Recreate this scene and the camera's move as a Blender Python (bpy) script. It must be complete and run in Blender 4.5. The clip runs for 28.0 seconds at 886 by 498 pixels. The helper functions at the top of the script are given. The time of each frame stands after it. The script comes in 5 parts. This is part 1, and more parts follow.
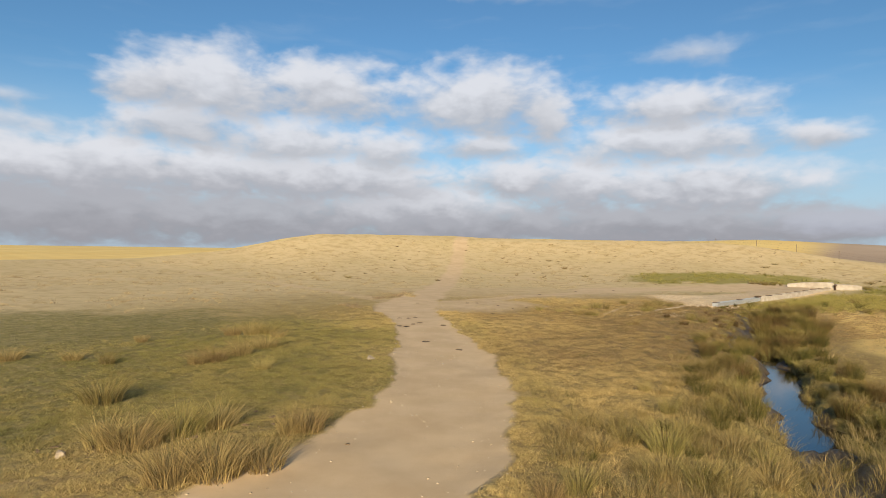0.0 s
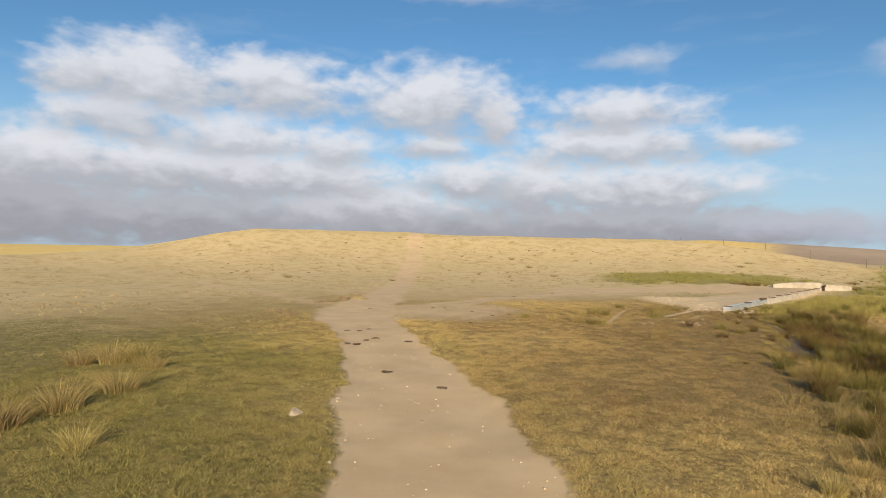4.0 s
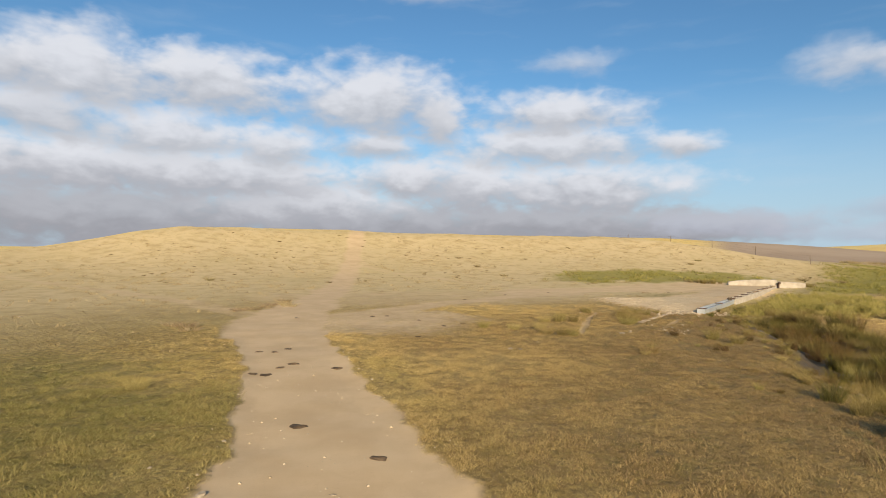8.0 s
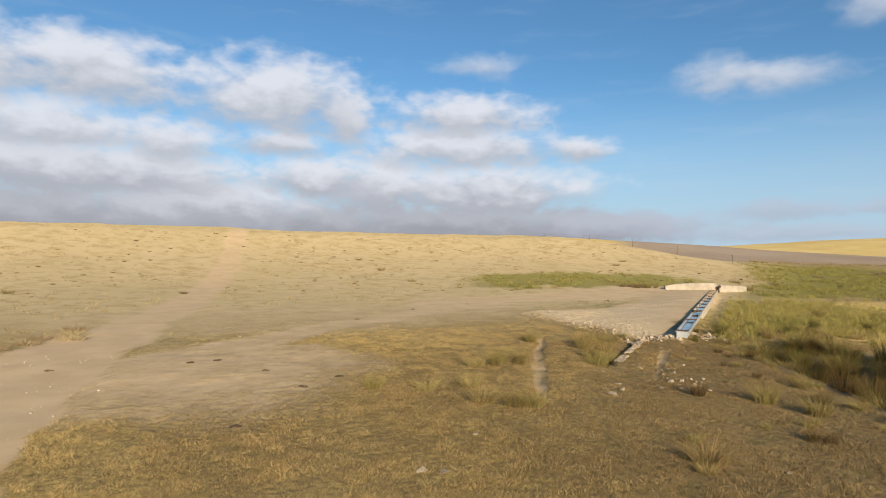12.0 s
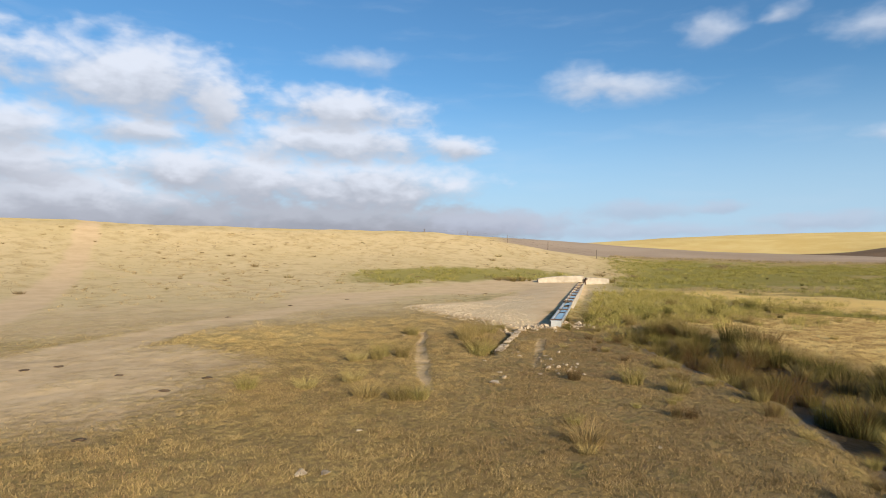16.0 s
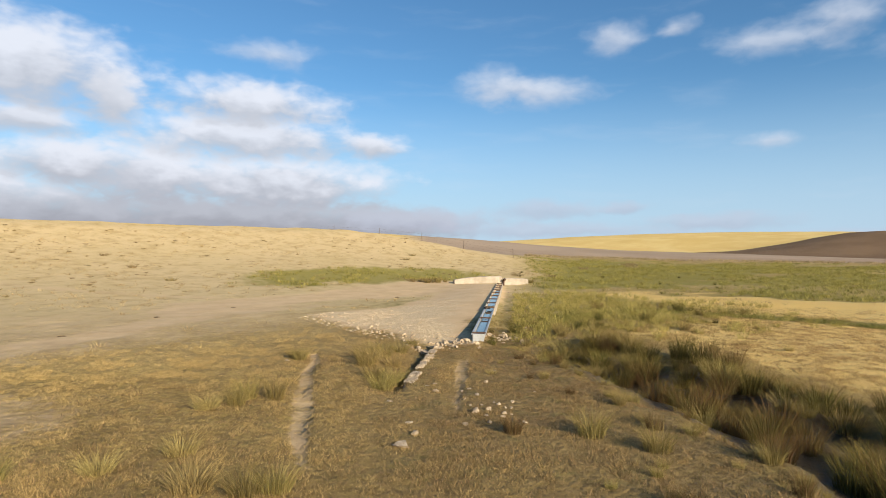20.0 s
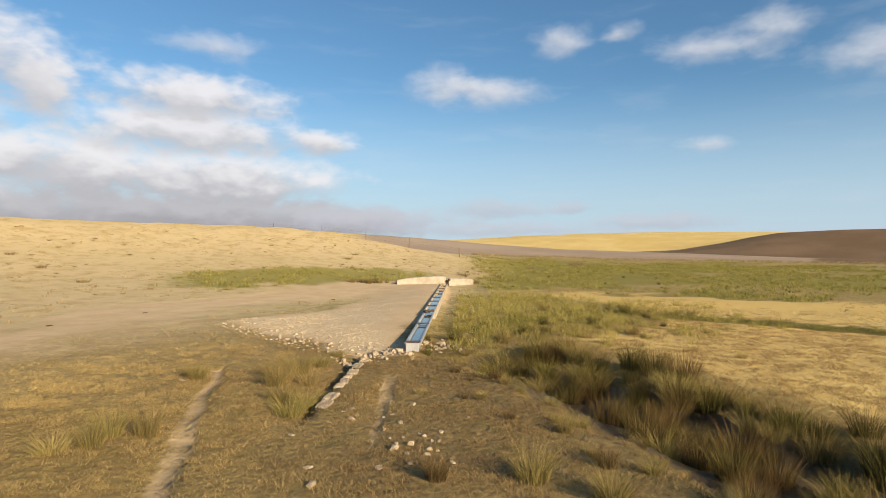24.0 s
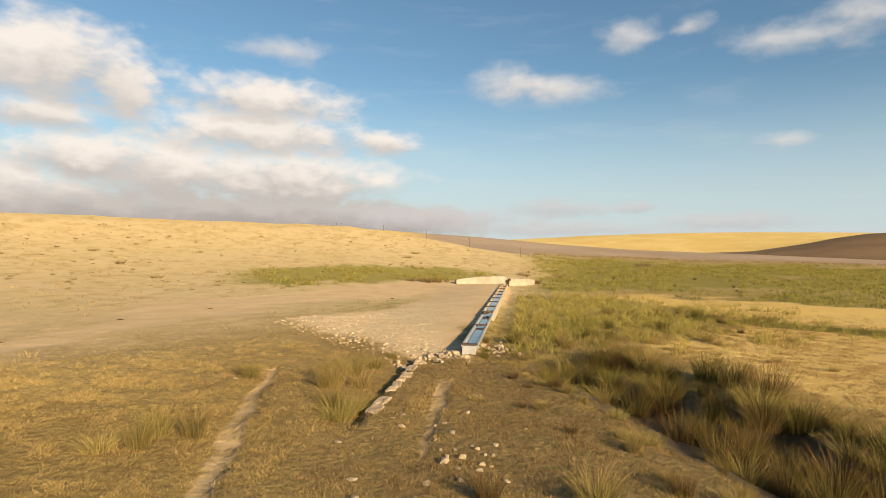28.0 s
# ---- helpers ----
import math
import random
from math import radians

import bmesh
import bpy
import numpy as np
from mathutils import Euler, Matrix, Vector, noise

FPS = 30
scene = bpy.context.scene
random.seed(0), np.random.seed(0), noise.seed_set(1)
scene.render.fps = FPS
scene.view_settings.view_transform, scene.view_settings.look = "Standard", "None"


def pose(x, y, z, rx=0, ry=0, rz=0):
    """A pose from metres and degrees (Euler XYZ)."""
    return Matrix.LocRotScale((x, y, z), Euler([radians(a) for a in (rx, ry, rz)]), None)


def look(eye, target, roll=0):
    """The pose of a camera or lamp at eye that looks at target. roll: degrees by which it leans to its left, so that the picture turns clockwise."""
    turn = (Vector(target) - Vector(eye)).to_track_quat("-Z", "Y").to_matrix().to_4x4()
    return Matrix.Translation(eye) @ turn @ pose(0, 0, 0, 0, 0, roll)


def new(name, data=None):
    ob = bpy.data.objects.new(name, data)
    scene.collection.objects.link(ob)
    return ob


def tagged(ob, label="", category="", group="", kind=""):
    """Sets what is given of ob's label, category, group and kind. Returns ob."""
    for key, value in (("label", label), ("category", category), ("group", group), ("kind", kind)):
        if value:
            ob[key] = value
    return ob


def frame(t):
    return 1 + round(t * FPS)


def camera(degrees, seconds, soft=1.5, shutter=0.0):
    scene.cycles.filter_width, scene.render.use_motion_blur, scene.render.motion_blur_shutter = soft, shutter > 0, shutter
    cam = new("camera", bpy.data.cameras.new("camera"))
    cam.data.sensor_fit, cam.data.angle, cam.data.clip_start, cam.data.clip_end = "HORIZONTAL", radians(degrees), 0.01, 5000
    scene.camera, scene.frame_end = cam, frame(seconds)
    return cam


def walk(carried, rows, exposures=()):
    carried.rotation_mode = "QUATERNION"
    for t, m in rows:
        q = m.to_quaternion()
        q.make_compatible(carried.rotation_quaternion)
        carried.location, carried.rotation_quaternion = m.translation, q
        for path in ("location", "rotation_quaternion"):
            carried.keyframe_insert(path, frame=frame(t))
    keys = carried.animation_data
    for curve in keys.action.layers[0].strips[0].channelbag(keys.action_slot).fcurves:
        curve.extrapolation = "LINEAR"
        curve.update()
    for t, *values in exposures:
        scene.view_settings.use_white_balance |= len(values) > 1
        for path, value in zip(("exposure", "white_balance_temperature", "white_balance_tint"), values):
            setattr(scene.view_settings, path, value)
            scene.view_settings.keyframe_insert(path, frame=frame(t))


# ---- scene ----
cam = camera(75.0, 28.0, soft=0.9)
PATH = [
    (0, (0.345, -1.046, 3.049), (0.285, 0.953, 3.058), 0.8),
    (0.5, (0.276, 0.313, 3.04), (0.214, 2.312, 3.051), 0.8),
    (1, (0.177, 1.405, 3.048), (0.115, 3.404, 3.06), 0.7),
    (1.5, (0.065, 2.144, 3.006), (0.002, 4.143, 3.016), 0.7),
    (1.8, (-0.045, 2.544, 2.921), (-0.106, 4.543, 2.939), 0.8),
    (1.9, (-0.17, 4.32, 2.80), (-0.185, 6.32, 2.815), 0.7),
    (2, (-0.224, 4.878, 2.719), (-0.18, 6.877, 2.733), 1.0),
    (2.5, (-0.299, 4.993, 2.659), (-0.207, 6.99, 2.675), 1.0),
    (4.5, (-0.346, 6.535, 2.651), (-0.218, 8.531, 2.663), 1.0),
    (5, (-0.324, 7.462, 2.672), (-0.187, 9.458, 2.683), 0.9),
    (5.1, (-0.322, 7.65, 2.672), (-0.185, 9.646, 2.683), 0.9),
    (5.2, (-0.324, 8.147, 2.648), (-0.075, 10.131, 2.669), 0.5),
    (5.5, (-0.333, 8.252, 2.642), (-0.062, 10.234, 2.656), 0.8),
    (6, (-0.344, 8.237, 2.615), (-0.067, 10.217, 2.631), 0.7),
    (6.5, (-0.346, 8.229, 2.608), (-0.069, 10.21, 2.622), 0.8),
    (7, (-0.309, 8.527, 2.606), (-0.027, 10.507, 2.619), 0.9),
    (7.5, (-0.184, 9.056, 2.605), (0.103, 11.035, 2.619), 0.7),
    (8, (-0.016, 9.754, 2.619), (0.293, 11.73, 2.632), 0.7),
    (8.5, (0.21, 10.687, 2.663), (0.536, 12.66, 2.675), 0.6),
    (8.8, (0.391, 11.283, 2.707), (0.773, 13.246, 2.717), 0.8),
    (8.9, (-0.005, 10.072, 2.613), (0.317, 12.046, 2.628), 0.5),
    (9, (0.095, 10.058, 2.656), (0.407, 12.034, 2.67), 0.6),
    (9.5, (0.374, 11.152, 2.644), (0.75, 13.117, 2.659), 0.5),
    (10, (0.658, 12.362, 2.625), (1.101, 14.312, 2.641), 0.5),
    (10.5, (1.057, 13.818, 2.622), (1.523, 15.763, 2.636), 0.5),
    (11, (1.48, 15.311, 2.616), (1.958, 17.253, 2.63), 0.5),
    (11.5, (1.957, 16.992, 2.635), (2.441, 18.933, 2.649), 0.5),
    (12, (2.28, 18.113, 2.684), (2.896, 20.016, 2.701), 0.5),
    (12.5, (2.378, 18.517, 2.64), (3.135, 20.368, 2.657), 0.2),
    (14.5, (2.426, 18.515, 2.525), (3.328, 20.3, 2.537), 0.3),
    (15, (2.384, 18.48, 2.532), (3.333, 20.241, 2.543), 0.4),
    (15.5, (2.361, 18.46, 2.538), (3.336, 20.206, 2.549), 0.4),
    (16, (2.364, 18.48, 2.546), (3.36, 20.215, 2.555), 0.4),
    (16.5, (2.351, 18.475, 2.554), (3.359, 20.203, 2.562), 0.5),
    (17, (2.449, 18.61, 2.557), (3.467, 20.332, 2.564), 0.5),
    (17.5, (2.697, 18.935, 2.562), (3.721, 20.653, 2.569), 0.5),
    (18, (3.118, 19.493, 2.545), (4.147, 21.208, 2.553), 0.5),
    (18.5, (3.627, 20.194, 2.567), (4.656, 21.909, 2.575), 0.5),
    (19, (4.197, 20.983, 2.597), (5.274, 22.668, 2.604), 0.5),
    (19.5, (4.461, 21.342, 2.596), (5.588, 22.994, 2.605), 0.5),
    (20, (4.486, 21.312, 2.599), (5.725, 22.882, 2.604), 0.4),
    (20.5, (4.483, 21.261, 2.587), (5.768, 22.794, 2.59), 0.5),
    (21, (4.436, 21.201, 2.593), (5.775, 22.686, 2.594), 0.5),
    (21.5, (4.389, 21.149, 2.585), (5.741, 22.623, 2.587), 0.4),
    (23.5, (5.28, 21.811, 2.596), (6.651, 23.267, 2.597), 0.5),
    (24, (5.883, 22.3, 2.633), (7.255, 23.755, 2.635), 0.5),
    (24.5, (6.301, 22.632, 2.654), (7.74, 24.021, 2.657), 0.5),
    (25, (6.386, 22.699, 2.638), (7.855, 24.057, 2.642), 0.6),
    (25.5, (6.368, 22.671, 2.638), (7.845, 24.02, 2.641), 0.6),
    (26, (6.316, 22.634, 2.641), (7.798, 23.977, 2.642), 0.5),
    (26.5, (6.234, 22.624, 2.66), (7.68, 24.005, 2.658), 0.7),
    (27, (6.249, 22.65, 2.652), (7.631, 24.096, 2.65), 0.8),
    (27.5, (6.277, 22.67, 2.635), (7.539, 24.221, 2.633), 0.9),
    (28, (6.323, 22.665, 2.626), (7.533, 24.257, 2.623), 0.9),
]

walk(cam, [(t, look(eye, target, roll)) for t, eye, target, roll in PATH],
     exposures=[(0.0, 0.58, 5900, 9), (8.0, 0.60, 5900, 9), (11.0, 0.60, 5850, 9), (15.0, 0.70, 5600, 9), (19.0, 0.74, 5650, 9), (21.0, 0.77, 5800, 9), (24.0, 0.76, 6150, 10), (26.0, 0.84, 6600, 10), (28.0, 0.82, 7150, 11)])

# ---- light: low sun behind the camera, blue sky with broken cloud ----
SUN_AZ, SUN_EL = 182.4, 19.2
sun_data = bpy.data.lights.new("sun", "SUN")
sun_data.energy, sun_data.angle, sun_data.color = 5.0, radians(0.6), (1.0, 0.78, 0.49)
sun = new("sun", sun_data)
sun_dir = Vector((math.sin(radians(SUN_AZ)) * math.cos(radians(SUN_EL)), math.cos(radians(SUN_AZ)) * math.cos(radians(SUN_EL)), math.sin(radians(SUN_EL))))
sun.matrix_world = look(sun_dir * 200, (0, 0, 0))


class Nodes:
    """A short hand for node trees."""

    def __init__(self, tree):
        self.t = tree

    def add(self, kind):
        return self.t.nodes.new(kind)

    def attribute(self, name):
        n = self.add("ShaderNodeAttribute")
        n.attribute_name = name
        return n

    def link(self, a, b):
        if hasattr(a, "is_output"):
            self.t.links.new(a, b)
        elif isinstance(a, (int, float)) or not hasattr(b.default_value, "__len__"):
            b.default_value = a
        else:
            b.default_value = (*a, 1.0) if len(a) == 3 and len(b.default_value) == 4 else a

    def math(self, op, a, b=0.0, c=0.0, clamp=False):
        n = self.add("ShaderNodeMath")
        n.operation, n.use_clamp = op, clamp
        for i, v in enumerate((a, b, c)):
            self.link(v, n.inputs[i])
        return n.outputs[0]

    def vmath(self, op, a, b=(0, 0, 0)):
        n = self.add("ShaderNodeVectorMath")
        n.operation = op
        self.link(a, n.inputs[0]), self.link(b, n.inputs[1])
        return n.outputs["Value"] if op in ("LENGTH", "DOT_PRODUCT") else n.outputs[0]

    def mix(self, fac, a, b, blend="MIX"):
        n = self.add("ShaderNodeMix")
        n.data_type, n.blend_type = "RGBA", blend
        self.link(fac, n.inputs[0]), self.link(a, n.inputs[6]), self.link(b, n.inputs[7])
        return n.outputs[2]

    def ramp(self, v, lo, hi, a=0.0, b=1.0, smooth=True):
        n = self.add("ShaderNodeMapRange")
        n.interpolation_type = "SMOOTHSTEP" if smooth else "LINEAR"
        for i, u in enumerate((v, lo, hi, a, b)):
            self.link(u, n.inputs[i])
        return n.outputs[0]

    def noise(self, vec, scale, detail=3.0, rough=0.55, distort=0.0):
        n = self.add("ShaderNodeTexNoise")
        self.link(vec, n.inputs["Vector"])
        n.inputs["Scale"].default_value, n.inputs["Detail"].default_value = scale, detail
        n.inputs["Roughness"].default_value, n.inputs["Distortion"].default_value = rough, distort
        return n.outputs[0]

    def voronoi(self, vec, scale, feature="F1"):
        n = self.add("ShaderNodeTexVoronoi")
        n.feature = feature
        self.link(vec, n.inputs["Vector"])
        n.inputs["Scale"].default_value = scale
        return n


# clouds: azimuth, elevation, half width and half height in degrees
CLOUD_BASES = [
    (-35.1, 2.9, 9.4, 2.8), (-20.1, 3.1, 14.1, 2.8), (1.4, 2.7, 14.0, 2.0), (19.2, 2.9, 11.6, 2.0), (31.1, 2.5, 8.1, 1.6), (-62.0, 5.0, 22.0, 6.0),
    (-120.0, 4.0, 40.0, 5.0), (155.0, 3.0, 35.0, 4.0),
]
CLOUD_BARS = [
    (48.7, 4.1, 4.5, 0.8), (56.2, 4.2, 2.2, 0.6), (63.4, 2.7, 6.1, 0.7), (35.7, 3.1, 8.5, 1.1), (47.6, 2.0, 12.2, 0.7), (80.0, 1.6, 9.0, 0.5),
]
CLOUD_BANKS = [
    (-34.2, 7.0, 7.8, 2.2), (-22.4, 7.3, 7.6, 1.8), (-11.2, 7.2, 7.8, 1.8), (-4.0, 4.6, 6.4, 1.8), (5.1, 7.3, 3.6, 1.4), (11.2, 6.6, 4.1, 2.1),
    (22.0, 6.4, 7.7, 1.8),
]
CLOUD_HEAPS = [
    (-23.7, 15.0, 5.6, 2.9), (-29.3, 14.3, 2.8, 1.5), (-13.4, 15.3, 5.7, 2.5), (1.8, 14.7, 7.2, 2.9), (8.6, 13.0, 1.9, 2.0), (20.0, 13.5, 6.1, 1.6),
    (19.6, 10.5, 8.0, 1.8), (31.3, 10.0, 2.4, 1.0), (-26.3, 11.2, 4.4, 1.7), (-16.3, 10.4, 5.8, 1.8), (-7.2, 9.9, 3.3, 1.7), (2.2, 10.3, 3.5, 1.1),
]
CLOUD_WISPS = [
    (21.6, 17.9, 3.9, 1.0), (6.0, 24.4, 8.0, 0.9), (43.0, 16.0, 3.4, 1.5), (48.2, 15.2, 4.4, 1.4), (45.6, 15.5, 4.0, 1.0), (54.5, 19.6, 2.5, 1.2),
    (60.4, 20.0, 1.4, 0.8), (72.8, 18.6, 2.5, 1.8), (81.5, 16.0, 4.8, 1.8), (67.9, 9.6, 2.0, 0.7), (-38.8, 12.0, 1.9, 0.7), (-38.2, 10.0, 3.2, 0.9),
    (67.5, 17.8, 3.7, 1.2), (94.0, 18.5, 5.0, 1.6),
]


def lay_clouds(n, p, clear):
    """Broken cumulus over the clear sky, the far low banks first: each with a pale top and a greyer belly."""
    warp = n.add("ShaderNodeTexNoise")
    n.link(n.vmath("MULTIPLY", p, (1, 1.8, 1)), warp.inputs["Vector"])
    warp.inputs["Scale"].default_value, warp.inputs["Detail"].default_value = 0.22, 3.0
    q = n.vmath("ADD", p, n.vmath("MULTIPLY", n.vmath("SUBTRACT", warp.outputs["Color"], (0.5, 0.5, 0.5)), (3.6, 1.5, 0)))
    lump = n.noise(n.vmath("MULTIPLY", p, (0.30, 0.55, 1)), 0.9, 3.0, 0.5)
    fine = n.noise(n.vmath("MULTIPLY", q, (0.55, 1.0, 1)), 1.1, 4.0, 0.5)
    streak = n.noise(n.vmath("MULTIPLY", q, (0.10, 0.55, 1)), 0.9, 4.0, 0.5)
    rag = n.math("ADD", n.math("MULTIPLY", n.math("SUBTRACT", lump, 0.5), 1.15), n.math("MULTIPLY", n.math("SUBTRACT", fine, 0.5), 0.6))
    veil = n.math("MULTIPLY", n.ramp(streak, 0.50, 0.85), 0.16)
    colour = n.mix(veil, clear, (6.8, 6.9, 7.0))
    kinds = (
        (CLOUD_BASES, 1.65, 0.7, 0.97, (5.2, 4.95, 4.9), (3.55, 3.3, 3.3)),
        (CLOUD_BARS, 1.5, 0.8, 0.6, (5.6, 5.5, 5.8), (4.7, 4.6, 5.0)),
        (CLOUD_BANKS, 1.95, 0.7, 0.97, (8.2, 7.8, 7.55), (4.7, 4.45, 4.45)),
        (CLOUD_HEAPS, 1.7, 0.72, 0.96, (8.3, 7.9, 7.65), (5.4, 5.2, 5.15)),
        (CLOUD_WISPS, 1.55, 1.05, 0.66, (7.4, 7.2, 7.1), (6.0, 5.9, 6.0)),
    )
    for heaps, grow, soft, most, top, belly in kinds:
        for a, e, w, h in sorted(heaps, key=lambda c: c[1]):
            local = n.vmath("DIVIDE", n.vmath("SUBTRACT", q, (a, e, 0)), (w * grow, h * grow, 1))
            inner = n.math("ADD", n.math("SUBTRACT", 1.0, n.vmath("LENGTH", local)), n.math("MULTIPLY", rag, 0.75))
            up = n.math("ADD", n.vmath("DOT_PRODUCT", local, (0, 1, 0)), n.math("MULTIPLY", rag, 0.9))
            tone = n.mix(n.ramp(up, -0.55, 0.38), belly, top)
            colour = n.mix(n.ramp(inner, 0.02, soft, 0.0, most), colour, tone)
    return colour


world = bpy.data.worlds.new("sky")
scene.world = world
world.use_nodes = True
wt = Nodes(world.node_tree)
world.node_tree.nodes.clear()
sky = wt.add("ShaderNodeTexSky")
sky.sky_type, sky.sun_disc = "NISHITA", False
sky.sun_elevation, sky.sun_rotation = radians(SUN_EL), radians(SUN_AZ)
sky.air_density, sky.dust_density, sky.ozone_density = 1.0, 0.6, 2.2
coord = wt.add("ShaderNodeTexCoord").outputs["Generated"]
sep = wt.add("ShaderNodeSeparateXYZ")
wt.link(coord, sep.inputs[0])
az = wt.math("MULTIPLY", wt.math("ARCTAN2", sep.outputs[0], sep.outputs[1]), 180 / math.pi)
el = wt.math("MULTIPLY", wt.math("ARCSINE", sep.outputs[2]), 180 / math.pi)
place = wt.add("ShaderNodeCombineXYZ")
wt.link(az, place.inputs[0]), wt.link(el, place.inputs[1])
blue = wt.mix(1.0, sky.outputs[0], (0.85, 1.09, 1.15), "MULTIPLY")
haze = wt.mix(wt.ramp(el, 17.0, 0.0, 0.0, 0.85), blue, (5.2, 6.2, 7.0))
wt.t.nodes.new("ShaderNodeOutputWorld")
back = wt.add("ShaderNodeBackground")
wt.link(wt.mix(wt.ramp(el, -1.0, 0.5), haze, lay_clouds(wt, place.outputs[0], haze)), back.inputs[0])
back.inputs[1].default_value = 0.064
wt.link(back.outputs[0], wt.t.nodes["World Output"].inputs[0])


# ---- materials ----
def material(name, rough=0.9):
    m = bpy.data.materials.new(name)
    m.use_nodes = True
    n = Nodes(m.node_tree)
    b = m.node_tree.nodes["Principled BSDF"]
    b.inputs["Roughness"].default_value = rough
    b.inputs["Specular IOR Level"].default_value = 0.25
    return m, n, b


def bump(n, b, height, strength, distance):
    k = n.add("ShaderNodeBump")
    k.inputs["Strength"].default_value, k.inputs["Distance"].default_value = strength, distance
    n.link(height, k.inputs["Height"])
    n.link(k.outputs[0], b.inputs["Normal"])


def mottled(name, dark, light, scale=6.0, fine=60.0, rough=0.9, relief=0.5, depth=0.01, per_object=0.12):
    """A mineral or woody surface: two scales of mottling, relief, and a shade that differs from piece to piece."""
    m, n, b = material(name, rough)
    p = n.add("ShaderNodeTexCoord").outputs["Object"]
    big, small = n.noise(p, scale, 5.0, 0.6), n.noise(p, fine, 4.0, 0.65)
    c = n.mix(n.ramp(big, 0.3, 0.7), dark, light)
    c = n.mix(n.math("MULTIPLY", n.ramp(small, 0.42, 0.72), 0.35), c, tuple(v * 0.55 for v in dark))
    ran = n.add("ShaderNodeObjectInfo").outputs["Random"]
    hsv = n.add("ShaderNodeHueSaturation")
    n.link(n.ramp(ran, 0, 1, 1 - per_object, 1 + per_object, smooth=False), hsv.inputs["Value"])
    n.link(c, hsv.inputs["Color"])
    n.link(hsv.outputs[0], b.inputs["Base Color"])
    n.link(n.ramp(small, 0.2, 0.8, rough - 0.1, min(1.0, rough + 0.08)), b.inputs["Roughness"])
    bump(n, b, n.math("ADD", n.math("MULTIPLY", big, 0.6), n.math("MULTIPLY", small, 0.4)), relief, depth)
    return m


def ground_material():
    """Dry pasture, bare dust, wet green turf, shade painted into turf and ditch, rubble fines, stubble and ploughland,
    blended by what covers the ground.
    """
    m, n, b = material("pasture_ground", 0.95)
    p = n.add("ShaderNodeNewGeometry").outputs["Position"]
    cov, fld = n.attribute("cover"), n.attribute("field")
    sc, sf = n.add("ShaderNodeSeparateColor"), n.add("ShaderNodeSeparateColor")
    n.link(cov.outputs["Color"], sc.inputs[0]), n.link(fld.outputs["Color"], sf.inputs[0])
    bare, green, gravel, mud_shade = sc.outputs[0], sc.outputs[1], sc.outputs[2], cov.outputs["Alpha"]
    gold, brown, grey = sf.outputs[0], sf.outputs[1], sf.outputs[2]
    wide, mid, tuft, grain = n.noise(p, 0.12, 4.0), n.noise(p, 0.9, 5.0, 0.6), n.noise(p, 7.0, 5.0, 0.65), n.noise(p, 42.0, 4.0, 0.7)
    # short dry grass
    dry = n.mix(n.ramp(mid, 0.32, 0.68), (0.365, 0.255, 0.070), (0.50, 0.366, 0.112))
    dry = n.mix(n.math("MULTIPLY", n.ramp(tuft, 0.50, 0.70), 0.7), dry, (0.155, 0.10, 0.036))
    dry = n.mix(n.math("MULTIPLY", n.ramp(grain, 0.5, 0.72), 0.45), dry, (0.57, 0.44, 0.19))
    mote = n.noise(p, 19.0, 3.0, 0.6)
    dry = n.mix(n.math("MULTIPLY", n.ramp(mote, 0.52, 0.66), 0.55), dry, (0.16, 0.102, 0.038))
    # gaps between clumps coloured darker, as the shade between tufts
    clump = n.voronoi(p, 8.0).outputs["Distance"]
    dry = n.mix(n.ramp(clump, 0.34, 0.66, 0.0, 0.5), dry, (0.18, 0.12, 0.045))
    pale = n.ramp(n.vmath("LENGTH", n.vmath("MULTIPLY", n.vmath("SUBTRACT", p, (6.0, 22.0, 0)), (1, 1, 0))), 11.0, 30.0)
    aside = n.add("ShaderNodeSeparateXYZ")
    n.link(n.vmath("SUBTRACT", p, (6.0, 22.0, 0)), aside.inputs[0])
    bearing = n.math("ARCTAN2", aside.outputs[0], aside.outputs[1])
    pale = n.math("MULTIPLY", pale, n.math("MINIMUM", n.ramp(bearing, 0.72, 0.95, 1.0, 0.12), n.ramp(bearing, -2.9, -2.2, 0.12, 1.0)))
    dry = n.mix(n.math("MULTIPLY", pale, n.ramp(mid, 0.25, 0.6, 0.4, 0.85)), dry, (0.59, 0.458, 0.255))
    dry = n.mix(n.math("MULTIPLY", n.ramp(wide, 0.4, 0.7), 0.4), dry, (0.46, 0.36, 0.17))
    turf = n.mix(n.ramp(tuft, 0.35, 0.65), (0.11, 0.10, 0.02), (0.22, 0.19, 0.045))
    turf = n.mix(n.math("MULTIPLY", n.ramp(n.vmath("LENGTH", n.vmath("MULTIPLY", n.vmath("SUBTRACT", p, (6.0, 22.0, 0)), (1, 1, 0))), 26.0, 42.0), n.ramp(tuft, 0.3, 0.7, 0.55, 0.95)), turf, (0.265, 0.232, 0.032))
    edge = n.math("ADD", green, n.math("MULTIPLY", n.math("SUBTRACT", n.noise(p, 2.2, 5.0, 0.65), 0.5), 0.9))
    fleck = n.ramp(n.noise(p, 1.9, 4.0, 0.7), 0.58, 0.72)
    dry = n.mix(n.math("MULTIPLY", n.math("MULTIPLY", fleck, pale), 0.55), dry, (0.26, 0.19, 0.085))
    # brown-olive turf towards the ditch, with cloud shade put into its colour
    shaded_turf = n.mix(n.ramp(tuft, 0.35, 0.65), (0.15, 0.10, 0.036), (0.29, 0.198, 0.078))
